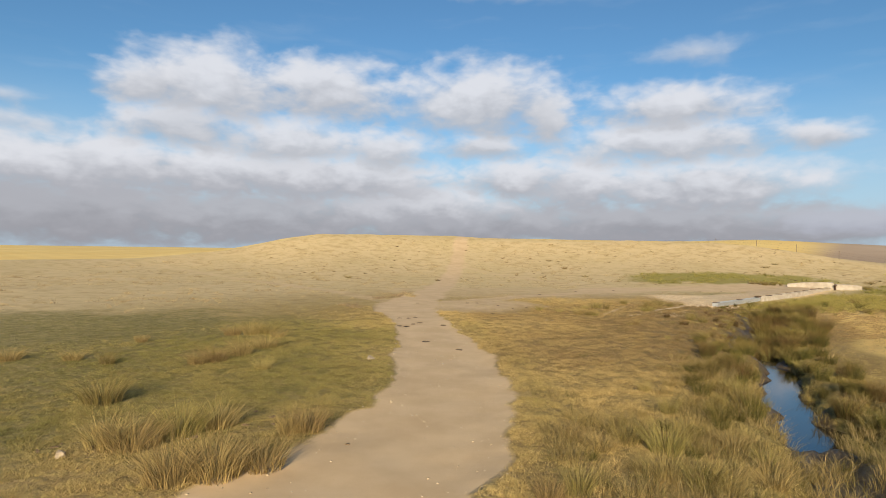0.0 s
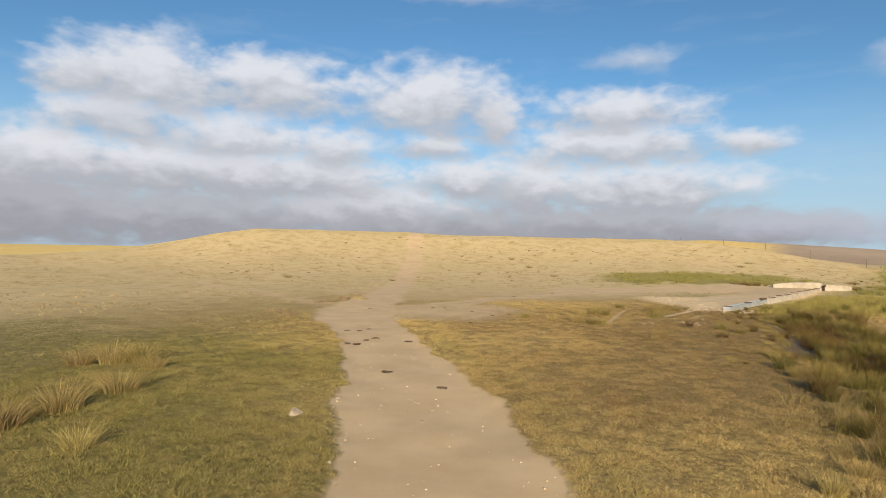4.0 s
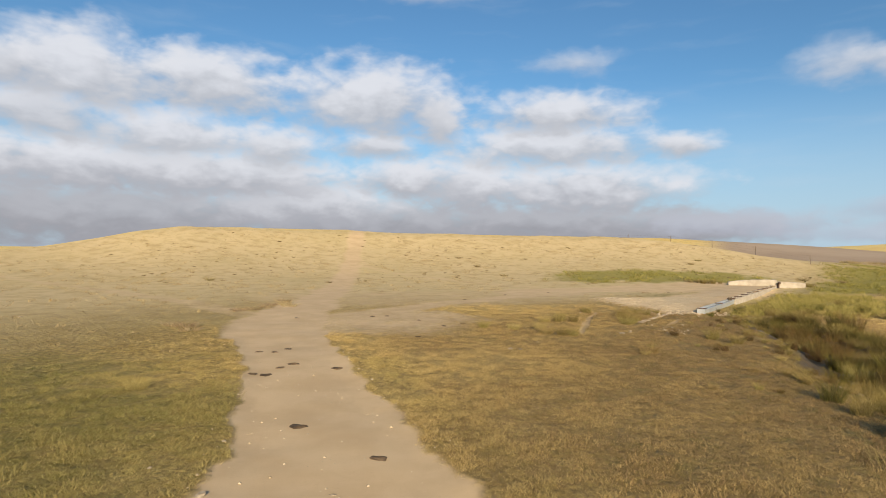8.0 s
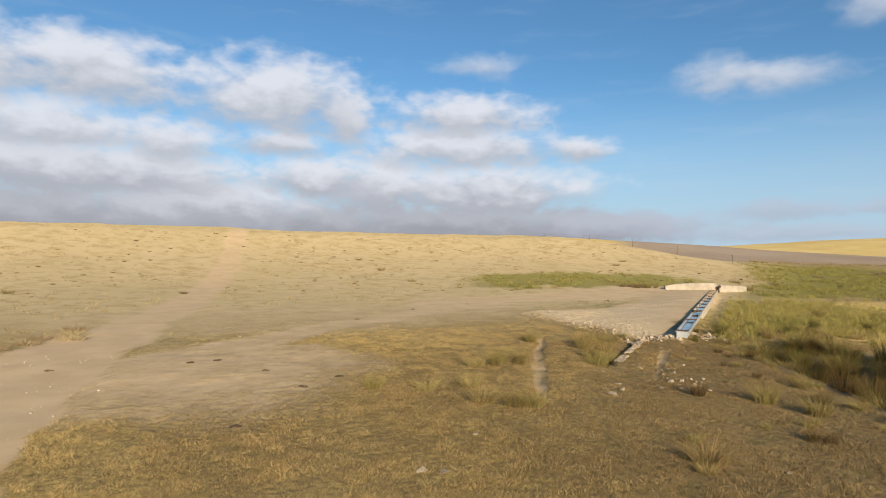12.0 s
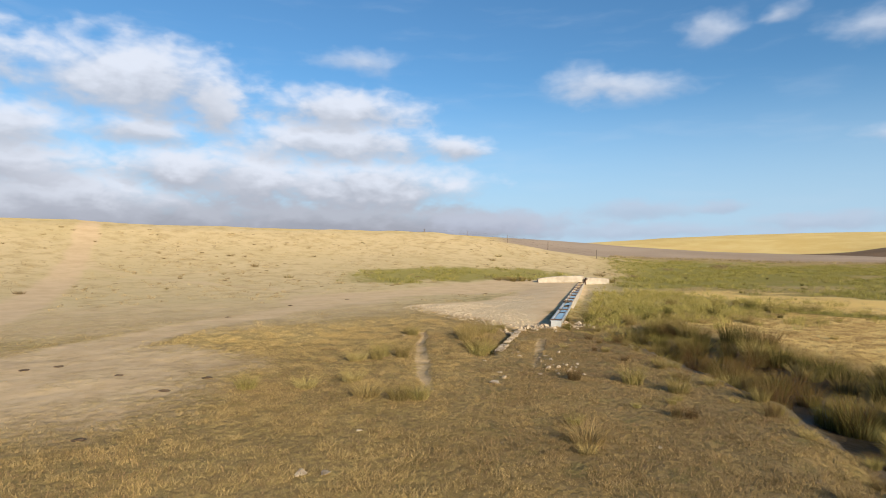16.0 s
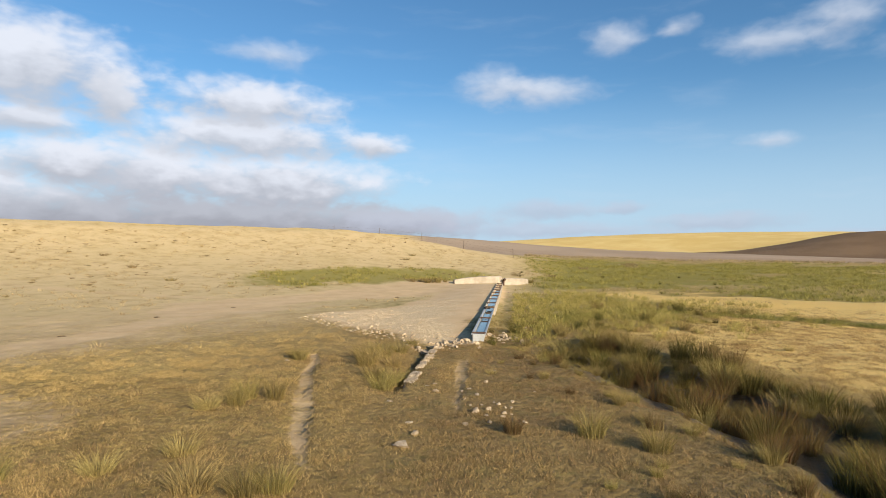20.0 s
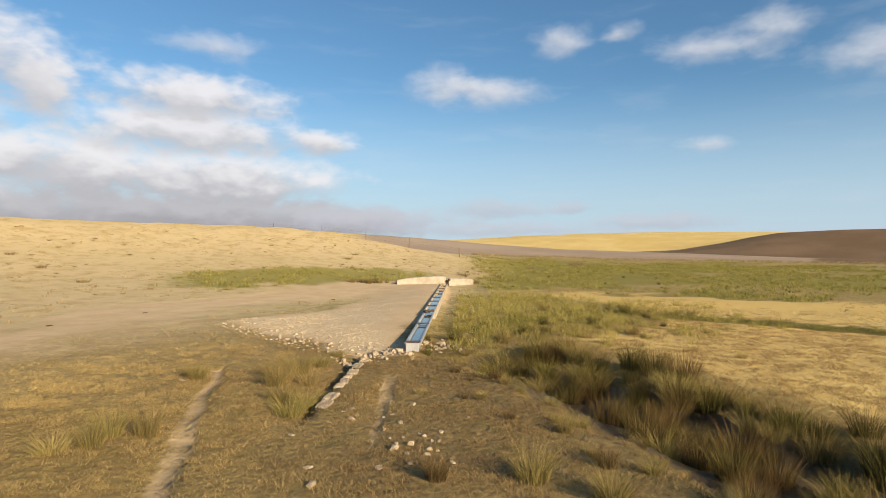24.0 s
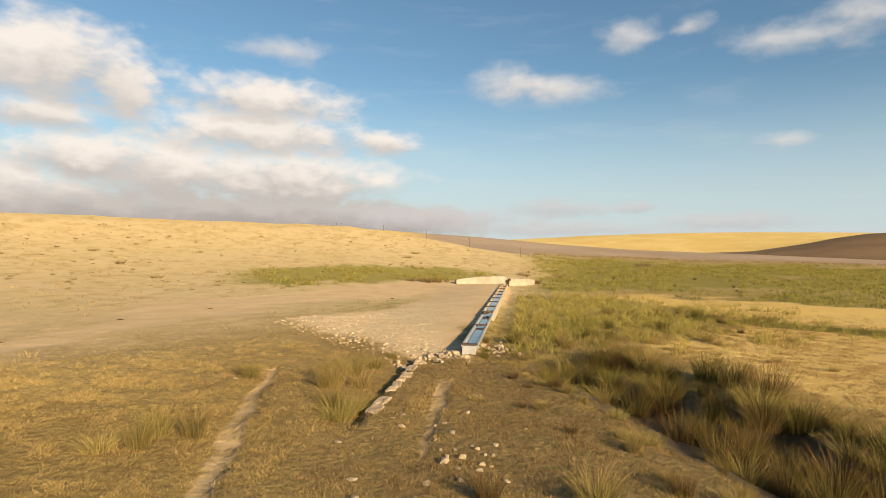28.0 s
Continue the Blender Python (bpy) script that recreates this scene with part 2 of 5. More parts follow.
    shaded_turf = n.mix(n.math("MULTIPLY", n.ramp(n.noise(p, 1.6, 4.0, 0.65), 0.52, 0.66), 0.6), shaded_turf, (0.105, 0.105, 0.035))
    shaded_turf = n.mix(n.math("MULTIPLY", n.ramp(n.noise(n.vmath("ADD", p, (31, 7, 0)), 1.1, 4.0, 0.65), 0.54, 0.68), 0.55), shaded_turf, (0.19, 0.112, 0.048))
    dry = n.mix(n.math("MULTIPLY", fld.outputs["Alpha"], 0.82), dry, shaded_turf)
    c = n.mix(n.math("MULTIPLY", n.ramp(edge, 0.25, 0.8), 0.85), dry, turf)
    # bare dust with a broken edge
    dust = n.mix(n.ramp(mid, 0.3, 0.7), (0.51, 0.365, 0.205), (0.59, 0.435, 0.255))
    dust = n.mix(n.math("MULTIPLY", n.ramp(grain, 0.55, 0.75), 0.25), dust, (0.30, 0.20, 0.12))
    torn = n.math("ADD", bare, n.math("ADD", n.math("MULTIPLY", n.math("SUBTRACT", n.noise(p, 3.5, 6.0, 0.7), 0.5), 0.5), n.math("MULTIPLY", n.math("SUBTRACT", n.noise(p, 0.55, 4.0, 0.6), 0.5), 0.35)))
    bare_amount = n.ramp(torn, 0.28, 0.70)
    c = n.mix(bare_amount, c, dust)
    # crushed pale stone
    chips = n.voronoi(p, 17.0).outputs["Color"]
    sv = n.add("ShaderNodeSeparateColor")
    n.link(chips, sv.inputs[0])
    stone = n.mix(sv.outputs[0], (0.46, 0.345, 0.20), (0.68, 0.545, 0.345))
    patchy = n.math("ADD", gravel, n.math("MULTIPLY", n.math("SUBTRACT", n.noise(p, 1.3, 5.0, 0.6), 0.5), 0.7))
    c = n.mix(n.math("MULTIPLY", n.ramp(patchy, 0.35, 0.7), 0.85), c, stone)
    # wet mud in the ditch; its dark colour also stands for shade among the rushes
    c = n.mix(n.ramp(mud_shade, 0.25, 0.8), c, (0.085, 0.062, 0.034))
    # far fields; the stubble gold also paints sunlight on the near crest
    row = n.add("ShaderNodeTexWave")
    row.bands_direction = "DIAGONAL"
    n.link(p, row.inputs["Vector"])
    row.inputs["Scale"].default_value, row.inputs["Distortion"].default_value = 0.10, 3.0
    far = n.noise(p, 0.035, 6.0, 0.6)
    stubble = n.mix(n.ramp(far, 0.35, 0.7), (0.70, 0.49, 0.155), (0.78, 0.59, 0.225))
    stubble = n.mix(n.math("MULTIPLY", row.outputs[0], 0.12), stubble, (0.45, 0.30, 0.11))
    plough = n.mix(n.ramp(far, 0.35, 0.7), (0.165, 0.10, 0.048), (0.225, 0.142, 0.074))
    fallow = n.mix(n.ramp(far, 0.35, 0.7), (0.36, 0.265, 0.18), (0.43, 0.325, 0.225))
    c = n.mix(n.ramp(grey, 0.3, 0.7), c, fallow)
    c = n.mix(n.ramp(gold, 0.3, 0.7), c, stubble)
    c = n.mix(n.ramp(brown, 0.3, 0.7), c, plough)
    n.link(c, b.inputs["Base Color"])
    n.link(n.ramp(mud_shade, 0.3, 0.9, 0.95, 0.35), b.inputs["Roughness"])
    rough_h = n.math("ADD", n.math("MULTIPLY", n.math("SUBTRACT", tuft, n.math("MULTIPLY", clump, 0.6)), n.ramp(bare_amount, 0, 1, 1.0, 0.02)), n.math("MULTIPLY", grain, n.ramp(bare_amount, 0, 1, 0.5, 0.03)))
    bump(n, b, n.math("MULTIPLY", rough_h, n.ramp(pale, 0, 1, 1.0, 0.3)), 1.0, 0.075)
    return m


def blade_material(name):
    """Grass blades: straw to green, by the colour laid down with each tuft, a little see-through."""
    m, n, b = material(name, 0.75)
    tint = n.attribute("tint").outputs["Color"]
    ran = n.add("ShaderNodeObjectInfo").outputs["Random"]
    hsv = n.add("ShaderNodeHueSaturation")
    n.link(n.ramp(ran, 0, 1, 0.8, 1.2, smooth=False), hsv.inputs["Value"])
    n.link(n.ramp(ran, 0, 1, 0.487, 0.51, smooth=False), hsv.inputs["Hue"])
    n.link(tint, hsv.inputs["Color"])
    n.link(hsv.outputs[0], b.inputs["Base Color"])
    tr = n.add("ShaderNodeBsdfTranslucent")
    n.link(hsv.outputs[0], tr.inputs[0])
    ms = n.add("ShaderNodeMixShader")
    ms.inputs[0].default_value = 0.25
    n.link(b.outputs[0], ms.inputs[1]), n.link(tr.outputs[0], ms.inputs[2])
    n.link(ms.outputs[0], m.node_tree.nodes["Material Output"].inputs[0])
    return m


def water_material(name, tone):
    m, n, b = material(name, 0.04)
    p = n.add("ShaderNodeNewGeometry").outputs["Position"]
    b.inputs["Specular IOR Level"].default_value = 0.6
    n.link(n.mix(n.noise(p, 3.0), tone, tuple(v * 0.5 for v in tone)), b.inputs["Base Color"])
    bump(n, b, n.noise(p, 9.0, 2.0), 0.05, 0.01)
    return m


M_GROUND = ground_material()
M_GRASS = blade_material("short_grass_blades")
M_RUSH = blade_material("rush_blades")
M_STONE = mottled("pale_limestone", (0.30, 0.232, 0.155), (0.50, 0.405, 0.285), 5.0, 45.0, 0.9, 0.6, 0.02, 0.18)
M_GRAVEL = mottled("crushed_stone", (0.38, 0.29, 0.18), (0.55, 0.445, 0.305), 1.5, 30.0, 0.95, 0.4, 0.01)
M_CONCRETE = mottled("weathered_concrete", (0.33, 0.28, 0.215), (0.47, 0.41, 0.33), 2.5, 40.0, 0.9, 0.5, 0.01)
M_STEEL = mottled("galvanised_steel", (0.42, 0.43, 0.43), (0.58, 0.59, 0.59), 4.0, 60.0, 0.5, 0.2, 0.004)
M_STEEL.node_tree.nodes["Principled BSDF"].inputs["Metallic"].default_value = 0.35
M_RUST = mottled("rusty_iron", (0.055, 0.035, 0.025), (0.12, 0.07, 0.045), 12.0, 80.0, 0.8, 0.5, 0.004)
M_DUNG = mottled("dry_dung", (0.07, 0.048, 0.03), (0.13, 0.09, 0.055), 14.0, 90.0, 0.95, 0.9, 0.02, 0.3)
M_WOOD = mottled("grey_post_wood", (0.10, 0.075, 0.055), (0.20, 0.155, 0.115), 10.0, 70.0, 0.9, 0.5, 0.01)
M_POOL = water_material("pool_water", (0.012, 0.014, 0.014))
M_TROUGH_WATER = water_material("trough_water", (0.09, 0.10, 0.10))


# ---- the lie of the land ----
QX, QY = 6.0, 22.0


def vnoise(x, y, seed=0):
    """Smooth value noise over the plan, 0 to 1."""
    x, y = np.asarray(x, float), np.asarray(y, float)
    xi, yi = np.floor(x), np.floor(y)
    fx, fy = x - xi, y - yi
    fx, fy = fx * fx * (3 - 2 * fx), fy * fy * (3 - 2 * fy)

    def corner(a, b):
        v = np.sin(a * 127.1 + b * 311.7 + seed * 74.7) * 43758.5453
        return v - np.floor(v)
    return ((corner(xi, yi) * (1 - fx) + corner(xi + 1, yi) * fx) * (1 - fy) + (corner(xi, yi + 1) * (1 - fx) + corner(xi + 1, yi + 1) * fx) * fy)


def fbm(x, y, seed=0, octaves=4):
    total, amp, norm = 0.0, 1.0, 0.0
    for i in range(octaves):
        total, norm = total + amp * vnoise(x * 2 ** i, y * 2 ** i, seed + i * 13), norm + amp
        amp *= 0.5
    return total / norm


def smooth(v, lo, hi):
    u = np.clip((v - lo) / (hi - lo), 0, 1)
    return u * u * (3 - 2 * u)


def near_line(x, y, line):
    """Distance to a line of (x, y, ...) points, the nearest point's other values, and the side (positive: right of its way)."""
    line = np.array(line, float)
    best, extra, side = np.full(np.shape(x), 1e9), np.zeros(np.shape(x)), np.zeros(np.shape(x))
    for p, q in zip(line[:-1], line[1:]):
        d = q[:2] - p[:2]
        u = np.clip(((x - p[0]) * d[0] + (y - p[1]) * d[1]) / (d @ d), 0, 1)
        ex, ey = x - p[0] - u * d[0], y - p[1] - u * d[1]
        dist = np.hypot(ex, ey)
        hit = dist < best
        best = np.where(hit, dist, best)
        if len(p) > 2:
            extra = np.where(hit, p[2] + u * (q[2] - p[2]), extra)
        side = np.where(hit, np.sign(d[1] * ex - d[0] * ey), side)
    return best, extra, side


# lines on the plan: x, y, half width
TRACK = [(-9, -6, 1.5), (-4.2, 0, 1.5), (-1.6, 5, 1.6), (-0.45, 8, 1.55), (0.1, 12, 1.35), (0.0, 15, 1.5), (-0.15, 17, 1.4), (-0.75, 20, 1.25), (-1.15, 23, 1.15),
         (-2.0, 27, 1.35), (-2.6, 31, 1.9), (-2.5, 36, 1.7), (-1.6, 45, 1.3), (-0.6, 60, 1.2), (0.6, 85, 1.1), (4, 120, 1.1)]
BRANCH = [(-2.6, 31, 1.6), (0.8, 34.5, 1.5), (4.5, 39, 1.4), (9.5, 43.5, 1.6), (16, 48.5, 2.2), (24, 52, 2.6), (30, 53, 2.0)]
SIDE_TRAIL = [(-3.2, 33, 1.0), (-8, 40, 0.9), (-16, 49, 0.8), (-30, 60, 0.8)]
HILL_TRAIL = [(16, 49, 0.7), (10, 56, 0.7), (2, 66, 0.7), (-0.5, 74, 0.7)]
DITCH = [(4.9, 4.0, 0.6), (6.2, 8.2, 0.7), (7.7, 12.3, 0.75), (9.6, 16.0, 0.55), (10.3, 18.6, 0.7), (11.2, 20.9, 1.0), (13.4, 23.6, 1.2), (15.1, 26.7, 1.1), (16.0, 29.6, 0.9), (16.8, 32.0, 0.6)]
BROOK = [(20.5, 35.5, 0.5), (25.5, 37.0, 0.4), (28.3, 35.0, 0.5), (29.3, 31.0, 0.5), (30.3, 25.6, 0.6), (33, 18, 0.6)]
GULLY = [(10.9, 34.6, 0.10), (10.45, 33.6, 0.11), (9.8, 32.7, 0.13), (9.5, 32.0, 0.14), (8.9, 30.9, 0.15), (8.55, 30.1, 0.16), (7.9, 28.9, 0.14), (7.4, 27.6, 0.05)]
RUT = [(13.3, 31.7, 0.16), (12.5, 30.8, 0.17), (11.6, 29.8, 0.12), (10.9, 29.0, 0.12), (10.3, 28.3, 0.06)]
GRAVEL = [(13.6, 33.4), (14.4, 37.5), (14.2, 41.6), (19.5, 43.5), (27, 49.5), (31, 51.8), (32.6, 50.4), (15.2, 33.4)]
FOUNDATION = [(13.75, 33.35), (10.85, 30.55)]
TROUGH_A, TROUGH_B = Vector((15.45, 33.55, 0)), Vector((32.6, 50.5, 0))


def inside(x, y, ring):
    """How far inside a ring of points a place lies, in metres; negative outside."""
    d, _, _ = near_line(x, y, ring + ring[:1])
    odd = np.zeros(np.shape(x), bool)
    for (x0, y0), (x1, y1) in zip(ring, ring[1:] + ring[:1]):
        if y0 != y1:
            odd ^= ((y0 > y) != (y1 > y)) & (x < (x1 - x0) * (y - y0) / (y1 - y0) + x0)
    return np.where(odd, d, -d)


def polar(x, y):
    r, a = np.hypot(x - QX, y - QY), np.degrees(np.arctan2(x - QX, y - QY))
    return r, a


def land(x, y, fine=True):
    """The height of the ground."""
    x, y = np.asarray(x, float), np.asarray(y, float)
    r, a = polar(x, y)
    h1 = np.interp(a, (-180, -90, -60, -45, -36, -31, -28, -24, -15, -5, 9, 24, 28, 32, 37, 40, 43, 50, 60, 90, 180),
                   (0.4, 0.9, 1.4, 1.7, 2.7, 3.8, 4.6, 5.3, 5.45, 5.35, 5.05, 4.95, 4.75, 4.3, 3.4, 2.75, 2.3, 0.9, 0.5, 0.4, 0.4))
    v1 = np.interp(a, (-180, -50, -25, 0, 26, 45, 60, 180), (0.3, 0.5, 2.0, 3.0, 3.0, 2.0, 0.6, 0.3))
    h2 = np.interp(a, (-180, -60, -10, 15, 29, 40, 44, 47.5, 51, 55, 60, 66, 75, 120, 180), (0.5, 0.6, 4.0, 6.5, 7.7, 6.0, 5.2, 4.3, 3.7, 3.0, 2.6, 2.2, 1.4, 0.8, 0.5))
    h3 = np.interp(a, (-180, -30, 30, 55, 61, 65, 69.4, 71.3, 73.5, 78, 83, 100, 130, 180), (1, 2.5, 3, 2, 2.2, 3.2, 7.5, 10.0, 12.0, 13.4, 14.0, 13, 6, 1))
    h4 = np.interp(a, (-180, -60, -20, 20, 36, 43.7, 47.3, 51, 59, 67, 73, 85, 110, 180), (3, 3, 4, 6, 9, 13.6, 16.2, 19.2, 23, 24.3, 23.4, 19, 10, 3))
    u = np.clip((r - 22) / 41, 0, 1)
    z = h1 * u ** 2.8
    for lo, hi, za, zb in ((63, 95, h1, v1), (95, 165, v1, h2), (165, 215, h2, 0.7 * h2), (215, 320, 0.7 * h2, h3), (320, 430, h3, 0.7 * h3), (430, 680, 0.7 * h3, h4), (680, 1100, h4, 0.5 * h4), (1100, 4000, 0.5 * h4, 0.5 * h4 + 4)):
        z = np.where(r > lo, za + (zb - za) * smooth(r, lo, hi), z)
    if fine:
        calm = smooth(-r, -150, -40)
        z = z + calm * (0.16 * (fbm(x / 6.0, y / 6.0, 3) - 0.5) + 0.05 * (fbm(x / 1.3, y / 1.3, 9) - 0.5))
        d, w, _ = near_line(x, y, TRACK)
        on = 1 - smooth(d, 0.7 * w, 1.15 * w)
        z = z - 0.05 * on + (1 - on) * calm * 0.035 * (fbm(x / 0.33, y / 0.33, 21, 2) - 0.5)
        d, w, _ = near_line(x, y, DITCH)
        z = z - np.interp(y, (7.4, 9.2, 15, 22), (0.2, 0.5, 0.5, 0.48)) * (1 - smooth(d + 1.9 * (fbm(x / 1.1, y / 1.1, 31) - 0.5), 0.2 * w, 1.8 * w))
        d, w, _ = near_line(x, y, BROOK)
        z = z - 0.12 * (1 - smooth(d, 0.2 * w, 1.8 * w))
        d, _, side = near_line(x, y, [tuple(TROUGH_A[:2]), tuple(TROUGH_B[:2])])
        z = z - 0.10 * np.where(side > 0, 1 - smooth(d, 1.5, 4.0), 0) * smooth(d, 0.1, 0.5)
        u = np.clip(((x - TROUGH_A.x) * 0.711 + (y - TROUGH_A.y) * 0.703) / 24.1, 0, 1)
        level = 0.31 + 0.11 * u - np.interp(u, (0, 0.12, 0.4, 1), (0.33, 0.26, 0.16, 0.14))
        z = np.where(side < 0, z + (np.maximum(level, z) - z) * (1 - smooth(d, 0.8, 4.5)) * smooth(u, 0.0, 0.1), z)
        d, _, side = near_line(x, y, FOUNDATION)
        z = z - np.where(side > 0, 0.13 * (1 - smooth(d, 0.1, 1.3)), 0)
        for line, deep in ((GULLY, 0.075), (RUT, 0.06)):
            wob = 0.22 * (fbm(x / 0.8, y / 0.8, 41, 2) - 0.5)
            d, w, side = near_line(x, y, line)
            cut = np.where(side > 0, 1 - smooth(d + wob, 0.2 * w, 3.2 * w), 1 - smooth(d + wob, 0.85 * w, 1.05 * w))
            z = z - deep * cut * smooth(w, 0.03, 0.12)
    return z


def covers(x, y):
    """What covers the ground: bare dust, green turf, rubble, wet mud with the ditch's shade; the far fields; and brown
    turf darkened for cloud shade towards the ditch.
    """
    r, a = polar(x, y)
    soft = fbm(x / 2.5, y / 2.5, 51) - 0.5
    bare = np.zeros(np.shape(x))
    for line, full in ((TRACK, 1.0), (BRANCH, 0.60), (SIDE_TRAIL, 0.50), (HILL_TRAIL, 0.48)):
        d, w, _ = near_line(x, y, line)
        fade = np.interp(y, (28, 40, 55, 90), (1.0, 0.82, 0.70, 0.64)) if line is TRACK else 1.0
        bare = np.maximum(bare, full * fade * (1 - smooth(d + 0.5 * soft + 0.5 * (fbm(x / 0.8, y / 0.8, 57, 3) - 0.5), np.interp(y, (26, 40), (0.75, 0.35)) * w, np.interp(y, (26, 40), (1.25, 1.6)) * w)))
    dusty = smooth(-np.hypot((x - 4) / 16, (y - 43) / 9), -1.2, -0.4)
    bare = np.maximum(bare, 0.47 * dusty)
    fork = smooth(-np.hypot((x - 0.5) / 6.0, (y - 32) / 6.0) - 0.5 * soft, -1.25, -0.35)
    bare = np.maximum(bare, 0.6 * fork)
    g_in = inside(x, y, GRAVEL)
    gravel = smooth(g_in + 3.0 * soft, -1.0, 1.6) * np.interp(x - 0.55 * (y - 36), (13.0, 15.0, 17.5, 24), (0.95, 0.9, 0.55, 0.35))
    bare = np.maximum(bare, 0.9 * smooth(g_in + 2.5 * soft, -1.2, 1.2))
    d, _, _ = near_line(x, y, [(12, 46.5), (22, 50.5), (30, 52.5)])
    bare = np.maximum(bare, 0.62 * (1 - smooth(d + 3 * soft, 2.0, 5.0)))
    island = smooth(-np.hypot((x - 19.5) / 4.0, (y - 46.5) / 1.6) + soft, -1.2, -0.6)
    bare, gravel = bare * (1 - 0.65 * island), gravel * (1 - 0.8 * island)
    d, w, _ = near_line(x, y, GULLY)
    bare = np.maximum(bare, 0.52 * (1 - smooth(d + 0.12 * soft, 0.8 * w, 2.0 * w)))
    d, w, _ = near_line(x, y, RUT)
    bare = np.maximum(bare, 0.47 * (1 - smooth(d + 0.1 * soft, 0.6 * w, 1.5 * w)))
    dt, wt_, side = near_line(x, y, TRACK)
    green = 0.66 * smooth(-np.hypot((x + 13) / 15, (y - 15) / 13) + 0.5 * soft, -1.25, -0.55) * (side < 0)
    green = np.maximum(green, 0.32 * smooth(-np.abs(dt - wt_ - 0.7), -1.0, 0.0) * (y < 24))
    band = smooth(a, 12, 22) * smooth(-a, -48, -38) * smooth(-np.abs(r - np.interp(a, (14, 36), (38, 45)) + 6 * soft), -7.0, -2.0)
    green = np.maximum(green, 0.8 * band)
    lanes = fbm(x / 25 + y / 60, y / 9, 77)
    meadow = smooth(a, 40, 52) * smooth(r + 14 * (lanes - 0.5), 30, 40) * smooth(-r + 20 * (lanes - 0.5), -128, -104)
    green = np.maximum(green, meadow * (0.42 + 0.5 * smooth(lanes + 0.5 * (fbm(x / 6, y / 4, 79) - 0.5), 0.38, 0.62)))
    dd, wd, _ = near_line(x, y, DITCH)
    green = np.maximum(green, 0.5 * (1 - smooth(dd, 1.0, 3.0)))
    db, wb, _ = near_line(x, y, BROOK)
    green = np.maximum(green, 0.9 * (1 - smooth(db, 0.4, 1.5)))
    marsh = smooth(-np.hypot((x - 24) / 11, (y - 39.5) / 10), -1.2, -0.5) * (inside(x, y, GRAVEL) < 0)
    green = np.maximum(green, 0.55 * marsh)
    # mud colour spread wider beyond y 16, painting the shade between rushes
    mud_shade = 1 - smooth(dd + 0.5 * soft, 0.5 * wd, np.interp(y, (16, 22), (1.2, 1.9)) * wd)
    mud_shade = np.maximum(mud_shade, 0.48 * smooth(-np.hypot((x - 17.4) / 1.5, (y - 33.8) / 0.9), -1.2, -0.6))
    wave = 6 * (fbm(x / 40, y / 40, 61) - 0.5)
    grey_edge = np.interp(a, (30, 42, 55, 75, 100), (66, 78, 112, 122, 124))
    grey = smooth(r + wave, grey_edge - 3, grey_edge + 3) * smooth(a, 26, 29) * smooth(-a, -150, -140)
    brown = smooth(r, 168, 180) * smooth(a + 0.02 * wave, 60, 61.5) * smooth(-a, -150, -140) * (r < 430)
    brown = np.maximum(brown, grey * smooth(a, 74, 78) * smooth(r, 120, 130))
    gold = smooth(r, 420, 440) * smooth(a, 20, 25)
    gold = np.maximum(gold, smooth(r, 84, 110) * smooth(-a, 10, 18))
    # near hill's crest: its sunlit glow put into the colour as gold
    gold = np.maximum(gold, 0.75 * smooth(r, 59, 66) * smooth(a, -60, -40) * smooth(-a, -42, -30))
    dd2, _, side2 = near_line(x, y, DITCH)
    gold = np.maximum(gold, 0.70 * smooth(dd2, 1.5, 4.0) * (side2 > 0) * smooth(-a, -150, -115) * (0.7 + 0.6 * fbm(x / 1.2, y / 1.2, 87)) * smooth(a, 42, 60) * smooth(-r, -44, -34) * (1 - smooth(green, 0.3, 0.6)))
    # where cloud shade is painted into the turf, strongest near the ditch
    turf_shade = smooth(-dd2 + 4 * soft, -12.0, -2.0) * np.where(side2 < 0, 1.0, 0.35) * smooth(y, 11.5, 18.0) * (0.72 + 0.55 * fbm(x / 1.4, y / 1.4, 93))
    turf_shade = np.maximum(turf_shade, 0.5 * smooth(dt - wt_, 0.3, 2.2) * (side > 0) * (side2 < 0) * smooth(y, 20.0, 27.0) * smooth(-y, -36, -31) * (0.75 + 0.5 * fbm(x / 2.2, y / 2.2, 94)))
    turf_shade = np.clip(turf_shade, 0, 1) * (1 - smooth(bare, 0.45, 0.7))
    return np.stack((bare, green, gravel, mud_shade), -1), np.stack((gold, brown, grey, turf_shade), -1)


def axis(lo, hi, step, far):
    """Even steps in the near ground, ever longer ones out to the horizon."""
    core = list(np.arange(lo, hi + step / 2, step))
    for sign in (-1, 1):
        v, s = (core[0], step) if sign < 0 else (core[-1], step)
        run = []
        while abs(v) < far:
            s *= 1.075
            v += sign * s
            run.append(v)
        core = run[::-1] + core if sign < 0 else core + run
    return np.array(core)


def sheet(name, verts, quads, mat, attrs=()):
    me = bpy.data.meshes.new(name)
    me.vertices.add(len(verts)), me.loops.add(quads.size), me.polygons.add(len(quads))
    me.vertices.foreach_set("co", np.ascontiguousarray(verts, np.float32).ravel())
    k = quads.shape[1]
    me.polygons.foreach_set("loop_start", np.arange(0, quads.size, k, dtype=np.int32))
    me.loops.foreach_set("vertex_index", np.ascontiguousarray(quads, np.int32).ravel())
    me.update(calc_edges=True)
    for label, values in attrs:
        at = me.color_attributes.new(label, "FLOAT_COLOR", "POINT")
        at.data.foreach_set("color", np.ascontiguousarray(values, np.float32).ravel())
    me.materials.append(mat)
    return new(name, me)


